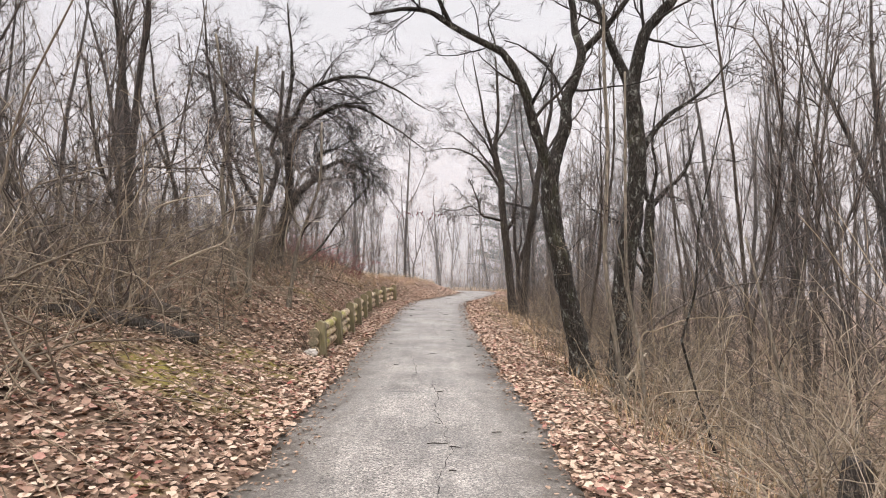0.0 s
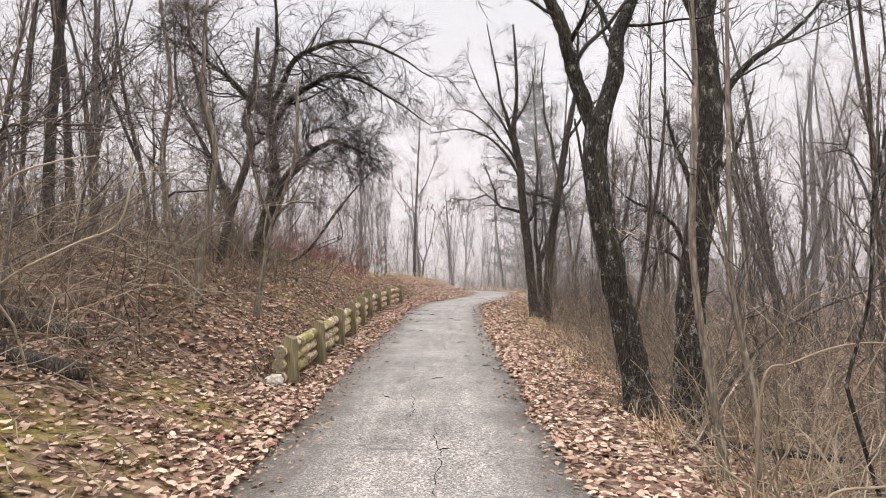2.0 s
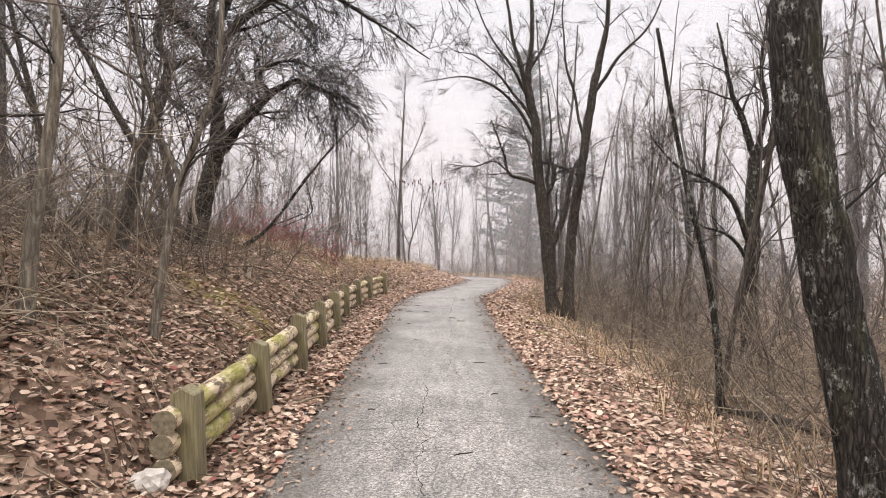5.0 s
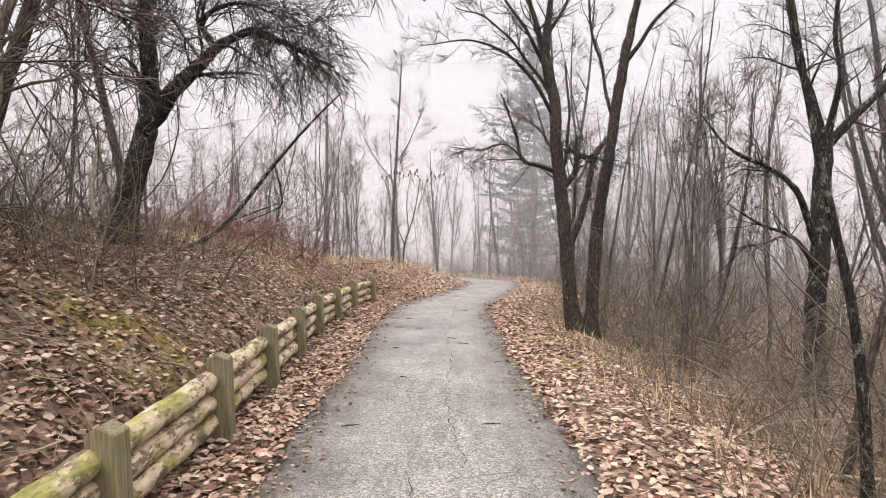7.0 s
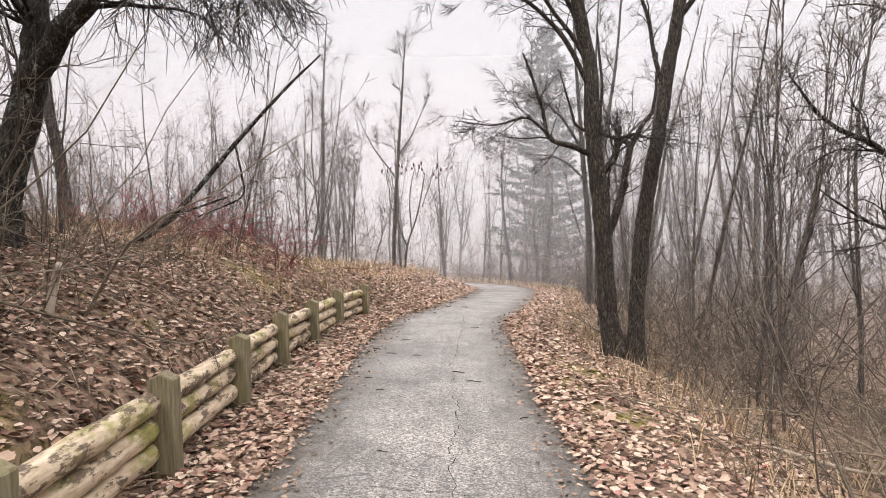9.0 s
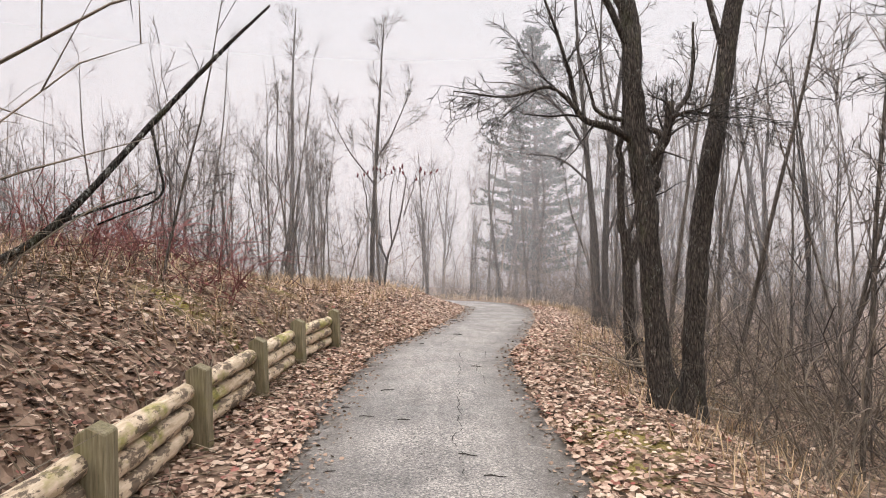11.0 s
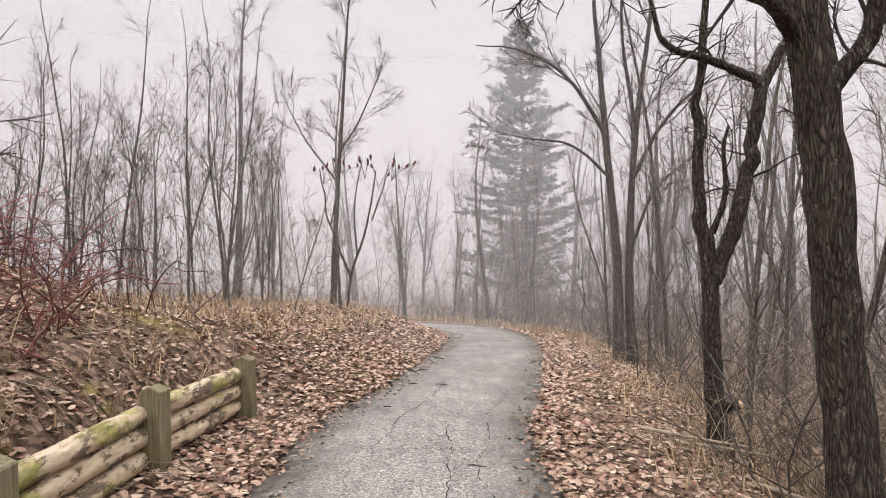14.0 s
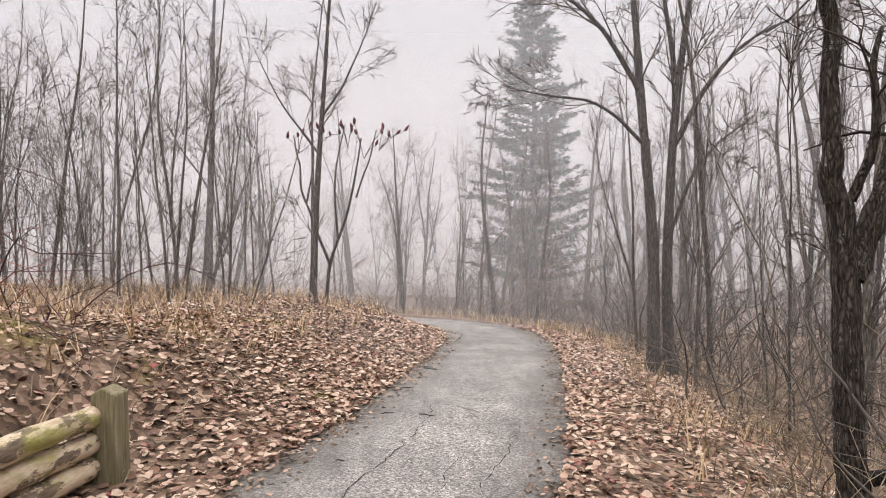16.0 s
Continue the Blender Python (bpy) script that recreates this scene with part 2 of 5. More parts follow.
def mist_material(name, density):
    """A thin sheet of droplets: it scatters daylight from all round and lets the rest pass; it thins out upwards."""
    m = bpy.data.materials.new(name)
    m.use_nodes = True
    t = m.node_tree
    t.nodes.remove(t.nodes["Principled BSDF"])
    front, back, both = t.nodes.new("ShaderNodeBsdfDiffuse"), t.nodes.new("ShaderNodeBsdfTranslucent"), t.nodes.new("ShaderNodeMixShader")
    for k, n in enumerate((front, back)):
        n.inputs["Color"].default_value = (0.8, 0.785, 0.795, 1)
        t.links.new(n.outputs[0], both.inputs[k + 1])
    geo, xyz = t.nodes.new("ShaderNodeNewGeometry"), t.nodes.new("ShaderNodeSeparateXYZ")
    t.links.new(geo.outputs["Position"], xyz.inputs[0])
    fade = t.nodes.new("ShaderNodeMapRange")
    fade.interpolation_type = "SMOOTHSTEP"
    for key, v in (("From Min", 6.0), ("From Max", 30.0), ("To Min", density), ("To Max", 0.0)):
        fade.inputs[key].default_value = v
    t.links.new(xyz.outputs["Z"], fade.inputs["Value"])
    clear, mix = t.nodes.new("ShaderNodeBsdfTransparent"), t.nodes.new("ShaderNodeMixShader")
    t.links.new(fade.outputs[0], mix.inputs[0])
    t.links.new(clear.outputs[0], mix.inputs[1])
    t.links.new(both.outputs[0], mix.inputs[2])
    t.links.new(mix.outputs[0], t.nodes["Material Output"].inputs["Surface"])
    return m


# ---- plan ----
CENTRE = np.array([(-0.15, -30), (-0.2, -8), (-0.25, 0), (-0.27, 6.5), (-0.35, 10.7), (-0.4, 15.5), (-0.36, 20), (-0.3, 23), (-0.12, 25.4), (0.42, 27.4),
                   (0.92, 29.7), (1.4, 32), (1.75, 34.5), (1.7, 36.5), (1.1, 38.3), (-0.3, 39.8), (-3, 41.2), (-8, 42.2), (-16, 43), (-40, 47)])


def smooth(pts, steps):
    """Catmull-Rom through the points, rows of any width."""
    p = np.asarray(pts, float)
    q = np.vstack([2 * p[0] - p[1], p, 2 * p[-1] - p[-2]])
    out = []
    for i in range(1, len(q) - 2):
        a, b, c, d = q[i - 1:i + 3]
        for t in np.arange(steps) / steps:
            out.append(0.5 * (2 * b + (c - a) * t + (2 * a - 5 * b + 4 * c - d) * t * t + (3 * b - a - 3 * c + d) * t ** 3))
    out.append(p[-1])
    return np.array(out)


LINE = smooth(CENTRE, 10)


def half_at(y):
    """Half the path's width, which narrows a little on the way."""
    return np.interp(y, [0, 6.5, 11, 15.5, 23, 28, 36], [1.28, 1.26, 1.18, 1.1, 1.08, 1.02, 1.02])


TAN = np.gradient(LINE, axis=0)
TAN /= np.linalg.norm(TAN, axis=1)[:, None]


def side(x, y):
    """Signed distance from the path's middle line: minus to the left of the walk, plus to the right; and the y of the nearest place on it."""
    x, y = np.atleast_1d(np.asarray(x, float)), np.atleast_1d(np.asarray(y, float))
    s, along = np.empty(x.shape), np.empty(x.shape)
    fx, fy, fs, fa = x.ravel(), y.ravel(), s.reshape(-1), along.reshape(-1)
    for i in range(0, len(fx), 20000):
        j = slice(i, i + 20000)
        dx, dy = fx[j, None] - LINE[None, :, 0], fy[j, None] - LINE[None, :, 1]
        k = np.argmin(dx * dx + dy * dy, axis=1)
        r = np.arange(len(k))
        cross = TAN[k, 0] * dy[r, k] - TAN[k, 1] * dx[r, k]
        dist = np.sqrt(dx[r, k] ** 2 + dy[r, k] ** 2)
        fs[j] = np.where(cross > 0, -dist, dist)
        fa[j] = LINE[k, 1]
    return s, along


def path_z(y):
    return np.interp(y, [-30, 0, 7, 11, 15, 20, 26, 30, 36, 42, 60], [-0.2, -0.13, -0.11, -0.09, -0.02, 0.0, 0.02, -0.04, -0.12, -0.2, -0.3])


def rough(x, y):
    return (np.sin(1.7 * x + 0.9 * y) * np.sin(1.1 * y - 0.6 * x + 1) * 0.05 + np.sin(3.9 * x - 1.3 * y) * np.sin(2.9 * y + 0.8 * x) * 0.025
            + np.sin(0.41 * x + 2) * np.sin(0.33 * y) * 0.12)


def ground_z(x, y):
    x, y = np.asarray(x, float), np.asarray(y, float)
    s, along = side(x, y)
    half = half_at(along)
    d = np.abs(s) - half
    base = path_z(along)
    rail_gap = np.interp(along, [11, 15, 18, 21, 24, 25.8], [0, 0.03, 0.16, 0.31, 0.28, 0.31])
    left = np.interp(d - rail_gap * np.clip(d, 0, 0.5) * 2, [0, 0.5, 0.84, 0.98, 1.2, 1.6, 2.3, 3.2, 5, 9, 30, 120], [0, 0.0, 0.03, 0.42, 0.62, 0.9, 1.3, 1.62, 1.9, 2.3, 3.0, 4.0])
    near = np.interp(d, [0, 0.4, 0.9, 1.4, 2.1, 3.2, 5, 9, 30, 120], [0, 0.1, 0.3, 0.5, 0.86, 1.08, 1.2, 1.5, 2.6, 4.0])
    far = np.interp(d, [0, 0.5, 1.0, 1.5, 2.5, 4, 8, 30, 120], [0, 0.17, 0.42, 0.66, 0.86, 0.95, 1.05, 1.5, 2.5])
    w1 = np.interp(along, [10.2, 11.4], [0, 1])
    w2 = np.interp(along, [25.4, 26.6], [0, 1]) * np.interp(along, [34, 45], [1, 0.25])
    bank = (near * (1 - w1) + left * w1) * (1 - np.interp(along, [25.4, 26.6], [0, 1])) + far * w2
    fall = np.interp(d, [0, 0.5, 1, 2, 4, 8, 20, 120], [0, -0.03, -0.13, -0.42, -0.95, -1.5, -2.0, -3.0])
    fall = fall * np.interp(along, [34, 44], [1, 0.15])
    z = base + np.where(s < 0, bank, fall) - 0.03 * np.clip(s, -half, half)
    return z + np.where(d > 0, rough(x, y) * np.clip((d - 0.3) / 1.5, 0, 1), -0.05)


def gz(x, y):
    return float(ground_z(x, y)[0])


# ---- building helpers ----
def mesh_of(name, verts, faces, material, flat=False):
    me = bpy.data.meshes.new(name)
    me.from_pydata([tuple(v) for v in verts] if not isinstance(verts, np.ndarray) else verts.tolist(), [], faces)
    me.materials.append(material)
    if not flat:
        me.polygons.foreach_set("use_smooth", [True] * len(me.polygons))
    me.update()
    return me


def part(name, me, parent, label=""):
    ob = new(name, me)
    ob.parent = parent
    return tagged(ob, label)


class Tubes:
    """Gathers tapered tubes into one mesh."""

    def __init__(self):
        self.v, self.f, self.n = [], [], 0

    def add(self, pts, radii, sides=5, knobs=0.0, rng=None, cap=True):
        p = np.asarray(pts, float)
        r = np.asarray(radii, float)
        tan = np.gradient(p, axis=0)
        tan /= np.linalg.norm(tan, axis=1)[:, None] + 1e-9
        ref = np.array([0.31, 0.9, 0.2]) if abs(tan[0][1]) < 0.8 else np.array([1.0, 0.1, 0.2])
        u = np.cross(tan, ref)
        u /= np.linalg.norm(u, axis=1)[:, None] + 1e-9
        w = np.cross(tan, u)
        a = np.arange(sides) / sides * 2 * np.pi
        rr = np.repeat(r[:, None], sides, axis=1)
        if knobs and rng is not None:
            rr = rr * (1 + knobs * rng.normal(size=rr.shape))
        ring = p[:, None, :] + rr[:, :, None] * (np.cos(a)[None, :, None] * u[:, None, :] + np.sin(a)[None, :, None] * w[:, None, :])
        k, last = self.n, len(p) - 1
        if sides == 3 and not cap:
            self.v.append(np.vstack([ring[:-1].reshape(-1, 3), p[-1:]]))
            tip = k + last * sides
            self.f += [(k + (last - 1) * sides + j, k + (last - 1) * sides + (j + 1) % sides, tip) for j in range(sides)]
            self.n += last * sides + 1
            last -= 1
        else:
            self.v.append(ring.reshape(-1, 3))
            self.n += len(p) * sides
        for i in range(last):
            for j in range(sides):
                j2 = (j + 1) % sides
                self.f.append((k + i * sides + j, k + i * sides + j2, k + (i + 1) * sides + j2, k + (i + 1) * sides + j))
        if cap and sides > 3:
            self.f.append(tuple(k + (len(p) - 1) * sides + j for j in range(sides)))

    def mesh(self, name, material, flat=False):
        return mesh_of(name, np.vstack(self.v), self.f, material, flat)


def unit(v):
    return v / (np.linalg.norm(v) + 1e-9)


def shoot(rng, p, d, length, n, wob, up):
    pts, d = [np.array(p, float)], unit(np.array(d, float))
    for _ in range(n):
        d = unit(d + rng.normal(size=3) * wob + np.array([0, 0, up]))
        pts.append(pts[-1] + d * length / n)
    return np.array(pts)


def at(pts, t):
    i = min(int(t * (len(pts) - 1)), len(pts) - 2)
    f = t * (len(pts) - 1) - i
    return pts[i] * (1 - f) + pts[i + 1] * f, unit(pts[i + 1] - pts[i])


def away(rng, d, angle):
    p = unit(np.cross(d, rng.normal(size=3)))
    return unit(d * math.cos(angle) + p * math.sin(angle))


def grow(rng, tubes, pts, r0, r1, spec, lev=0, thin=0.0026):
    """Side shoots on a stem. spec: a row a level of (count, first, length, angle, wobble, up, segments, sides)."""
    if lev >= len(spec):
        return
    count, first, length, angle, wob, up, seg, sides = spec[lev]
    for _ in range(max(1, int(count * rng.uniform(0.75, 1.25)))):
        t = rng.uniform(first, 0.98)
        p, d = at(pts, t)
        r = max((r0 + (r1 - r0) * t) * rng.uniform(0.22, 0.45), thin)
        ln = length * rng.uniform(0.5, 1.25) * (1.15 - 0.6 * t)
        r = max(min(r, 0.003 + 0.018 * ln), thin)
        q = shoot(rng, p, away(rng, d, math.radians(angle * rng.uniform(0.6, 1.3))), ln, seg, wob, up)
        tubes[min(lev, len(tubes) - 1)].add(q, np.linspace(r, max(r * 0.3, thin * 0.75), len(q)), sides, cap=False)
        grow(rng, tubes, q, r, r * 0.3, spec, lev + 1, thin)


# ---- ground and path ----
def axis_steps(lo, hi, fine_lo, fine_hi, fine, ratio=1.18):
    mid = list(np.arange(fine_lo, fine_hi + 1e-6, fine))
    a, s = fine_lo, fine
    left = []
    while a > lo:
        s *= ratio
        a -= s
        left.append(max(a, lo))
    b, s, right = fine_hi, fine, []
    while b < hi:
        s *= ratio
        b += s
        right.append(min(b, hi))
    return np.array(left[::-1] + mid + right)


gx, gy = axis_steps(-600, 600, -7, 6, 0.11, 1.2), axis_steps(-400, 900, 0, 42, 0.24, 1.2)
GX, GY = np.meshgrid(gx, gy)
GZ = ground_z(GX.ravel(), GY.ravel())
gverts = np.stack([GX.ravel(), GY.ravel(), GZ], 1)
nx, ny = len(gx), len(gy)
gfaces = [(j * nx + i, j * nx + i + 1, (j + 1) * nx + i + 1, (j + 1) * nx + i) for j in range(ny - 1) for i in range(nx - 1)]
ground = tagged(new("ground", mesh_of("ground", gverts, gfaces, SOIL)), "brown woodland soil with moss and fallen leaves", "ground", kind="structure")

fine_line = smooth(CENTRE, 40)
ftan = np.gradient(fine_line, axis=0)
ftan /= np.linalg.norm(ftan, axis=1)[:, None]
fnorm = np.stack([ftan[:, 1], -ftan[:, 0]], 1)
cols = np.array([-1.0, -0.97, -0.7, -0.35, 0, 0.35, 0.7, 0.97, 1.0])
edge_rng = np.random.default_rng(3)
wob_l, wob_r = (np.convolve(edge_rng.normal(size=len(fine_line) + 8), np.ones(9) / 9, "valid") * 0.2 for _ in range(2))
pverts = []
for i, (c, nrm) in enumerate(zip(fine_line, fnorm)):
    zz = float(path_z(c[1]))
    for u in cols:
        h = half_at(c[1]) + 0.05 + (wob_l[i] if u < 0 else wob_r[i]) * abs(u)
        s = u * h
        drop = -0.07 if abs(u) == 1.0 else 0.0
        pverts.append((c[0] + nrm[0] * s, c[1] + nrm[1] * s, zz - 0.03 * s + 0.015 * (1 - u * u) + drop))
m9 = len(cols)
pfaces = [(i * m9 + j, i * m9 + j + 1, (i + 1) * m9 + j + 1, (i + 1) * m9 + j) for i in range(len(fine_line) - 1) for j in range(m9 - 1)]
path_mesh = mesh_of("path", np.array(pverts), pfaces, ASPHALT)
across = path_mesh.attributes.new("across", "FLOAT", "POINT")
across.data.foreach_set("value", np.tile(np.abs(cols), len(fine_line)))
path_ob = tagged(new("path", path_mesh), "worn pale grey asphalt footpath with cracks", "path", kind="structure")


def path_surface(x, y):
    s, along = side(x, y)
    s = float(s[0])
    return float(path_z(along)[0]) - 0.03 * s + 0.015 * (1 - (s / half_at(y)) ** 2)


# ---- mist ----
A0, A1 = np.array([0.0, -3.0]), np.array([-0.2, 21.5])
for reach, dens in ((9, 0.05), (16, 0.13), (27, 0.26), (42, 0.46), (64, 0.78)):
    ring = [(A1[0] + reach * math.cos(a), A1[1] + reach * math.sin(a)) for a in np.linspace(0, math.pi, 25)]
    ring += [(A0[0] + reach * math.cos(a), A0[1] + reach * math.sin(a)) for a in np.linspace(math.pi, 2 * math.pi, 25)]
    vs = [(x, y, z) for z in (-6.0, 32.0) for x, y in ring]
    n = len(ring)
    me = mesh_of("mist", vs, [(i, (i + 1) % n, n + (i + 1) % n, n + i) for i in range(n)], mist_material("mist_veil", dens))
    tagged(new("mist", me), "thin pale morning mist hanging between the trees", "mist", kind="stuff")

# ---- timber guard rail ----
POST_Y = [11.2 + 1.835 * i for i in range(9)]


def rail_x(y):
    return float(np.interp(y, [10, 15, 18, 21, 24, 25.8], [-2.05, -2.07, -2.18, -2.28, -2.15, -1.9]))


def post_mesh():
    bm = bmesh.new()
    w, d, h = 0.083, 0.083, 0.56
    ring = lambda x, y, z: [bm.verts.new((sx * x, sy * y, z)) for sx, sy in ((-1, -1), (1, -1), (1, 1), (-1, 1))]
    a, b = ring(w, d, -0.4), ring(w, d, h)
    bm.faces.new(a[::-1])
    for i in range(4):
        bm.faces.new((a[i], a[(i + 1) % 4], b[(i + 1) % 4], b[i]))
    r0, r1 = bm.verts.new((-w * 0.1, -d, h + 0.045)), bm.verts.new((-w * 0.1, d, h + 0.045))
    bm.faces.new((b[0], b[1], r0))
    bm.faces.new((b[2], b[3], r1))
    bm.faces.new((b[1], b[2], r1, r0))
    bm.faces.new((b[3], b[0], r0, r1))
    bmesh.ops.bevel(bm, geom=list(bm.edges), offset=0.008, segments=1, affect="EDGES")
    me = bpy.data.meshes.new("post")
    bm.to_mesh(me)
    bm.free()
    me.materials.append(POST)
    return me


rail = tagged(new("guard_rail"), "low guard rail of square posts and stacked peeled logs", "guard rail")
rail.location = (rail_x(18), 18, 0)
rng = np.random.default_rng(11)
pmesh = post_mesh()
for y in POST_Y:
    p = part("post", pmesh, rail, "weathered greenish square timber post")
    slope = math.degrees(math.atan((rail_x(y - 0.3) - rail_x(y + 0.3)) / 0.6))
    p.matrix_basis = pose(rail_x(y), y, path_surface(rail_x(y) + 0.6, y) + 0.07 + rng.uniform(-0.015, 0.015), rng.uniform(-1, 1), rng.uniform(-2.2, -0.4), slope + rng.uniform(-3, 3))
for i in range(8):
    for k in range(3):
        y0, y1 = POST_Y[i] - (0.2 if i == 0 else 0.02), POST_Y[i + 1] + 0.02
        z = 0.145 + 0.163 * k
        t = Tubes()
        n = 12
        ys = np.linspace(y0, y1, n)
        off = 0.095 + rng.uniform(-0.012, 0.012)
        zs = [path_surface(rail_x(y) + 0.6, y) + z for y in (y0, y1)]
        pts = np.stack([[rail_x(y) - off for y in ys], ys, np.linspace(zs[0], zs[1], n) + rng.normal(size=n) * 0.003 + rng.uniform(-0.01, 0.01)], 1)
        pts[:, 0] += rng.normal(size=n) * 0.003
        t.add(pts, 0.079 + rng.normal(size=n) * 0.002 + np.linspace(0, rng.uniform(-0.01, 0.01), n), 14, 0.02, rng, cap=True)
        t.f.append(tuple(range(13, -1, -1)))
        me = t.mesh("log_rail", LOG)
        me.materials.append(LOG_END)
        for face in me.polygons[-2:]:
            face.material_index, face.use_smooth = 1, False
        part("log_rail", me, rail, "peeled cream log with dark bark remnants")
bpy.context.view_layer.update()
for ch in rail.children:
    ch.matrix_parent_inverse = Matrix.Translation((-rail.location.x, -18, 0))


# ---- trees ----
def hero_tree(name, label, stems, spec, material, twig, seed, category="tree", lone=None):
    """A tree with known stems. stems: rows of (name, centre line, first radius, last radius). The first one is the trunk."""
    rng = np.random.default_rng(seed)
    base = np.array(stems[0][1][0], float)
    root = tagged(new(name), label, category)
    root.location = base
    fine = Tubes()
    for k, (part_name, pts, r0, r1) in enumerate(stems):
        c = smooth(np.asarray(pts, float) - base, 6)
        n = len(c)
        c[1:-1] += rng.normal(size=(n - 2, 3)) * r0 * 0.035
        if k:
            kink = smooth(rng.normal(size=(n // 3 + 2, 3)), 3)[:n] * (0.007 * np.linalg.norm(c[-1] - c[0]))
            c += kink * np.sin(np.linspace(0, np.pi, n))[:, None] ** 0.5
        r = np.linspace(r0, r1, n) * (1 + 0.025 * rng.normal(size=n))
        if k == 0:
            r[:3] *= (1.45, 1.22, 1.08)
            c = np.vstack([c[0] - (0, 0, 0.35), c])
            r = np.concatenate([[r[0] * 1.2], r])
        t = Tubes()
        t.add(c, r, 16 if r0 > 0.07 else 9, 0.045, rng)
        part(part_name, t.mesh(part_name, material), root)
        if spec:
            fineness = 0.0036 if 20 < base[1] < 26 else 0.0043 if base[1] < 26 else 0.006
            if k:
                grow(rng, [fine], c, r0, r1, spec, 0, fineness)
            elif r1 < 0.07:
                grow(rng, [fine], c, r0, r1, [(spec[0][0] * 1.3, 0.42, *spec[0][2:]), *spec[1:]], 0, fineness)
            else:
                grow(rng, [fine], c, r0 * 0.3, r1 * 0.3, spec[-2:], 0, fineness)
    if fine.n:
        tagged(part("twig_spray", fine.mesh("twig_spray", twig), root), kind="stuff")
    return root


# the two dark leaning trees beside the path
SPREAD = [(12, 0.2, 1.4, 55, 0.2, 0.03, 6, 4), (8, 0.15, 0.65, 50, 0.22, 0.0, 4, 3), (5, 0.2, 0.3, 45, 0.2, 0, 2, 3)]
hero_tree("leaning_tree", "dark mossy bare tree arching over the path from its verge", [
    ("trunk", [(2.22, 10.7, -0.38), (2.05, 10.7, 0.67), (1.86, 10.7, 1.6), (1.74, 10.7, 2.5), (1.76, 10.7, 3.05)], 0.165, 0.135),
    ("limb", [(1.74, 10.7, 2.95), (1.5, 10.6, 3.65), (1.32, 10.5, 4.2), (0.95, 10.4, 4.75), (0.2, 10.3, 5.2), (-0.35, 10.2, 5.45), (-1.05, 10.0, 5.3)], 0.1, 0.02),
    ("limb", [(1.78, 10.7, 2.95), (1.98, 10.8, 3.65), (2.12, 10.8, 4.25), (2.3, 10.9, 4.9), (2.18, 11, 5.75), (2.05, 11, 6.7), (2.3, 11.2, 7.8)], 0.115, 0.025),
    ("limb", [(0.2, 10.3, 5.2), (-0.2, 9.9, 5.9), (-0.7, 9.6, 6.4)], 0.04, 0.01),
    ("limb", [(2.3, 10.9, 4.9), (2.9, 10.6, 5.5), (3.4, 10.5, 6.3), (3.6, 10.4, 7.2)], 0.06, 0.012)],
    SPREAD, BARK_DARK, TWIG_DARK, 1)
hero_tree("lichened_tree", "thick dark tree with lichen patches leaning away from the path", [
    ("trunk", [(2.95, 11.3, -0.55), (3.0, 11.3, 0.4), (3.06, 11.25, 1.4), (3.25, 11.2, 2.6), (3.3, 11.2, 3.5), (3.22, 11.2, 4.5)], 0.2, 0.13),
    ("limb", [(3.22, 11.2, 4.45), (3.5, 11.2, 5.35), (3.95, 11.2, 5.95), (4.5, 11.2, 6.7), (4.8, 11.3, 7.8)], 0.12, 0.03),
    ("limb", [(3.22, 11.2, 4.4), (2.95, 11.4, 5.3), (2.7, 11.5, 6.2), (2.8, 11.6, 7.4)], 0.09, 0.02),
    ("limb", [(3.28, 11.2, 3.2), (3.8, 11.3, 3.9), (4.4, 11.4, 4.3), (5.1, 11.6, 5.0)], 0.06, 0.012)],
    SPREAD, BARK_DARK, TWIG_DARK, 2)
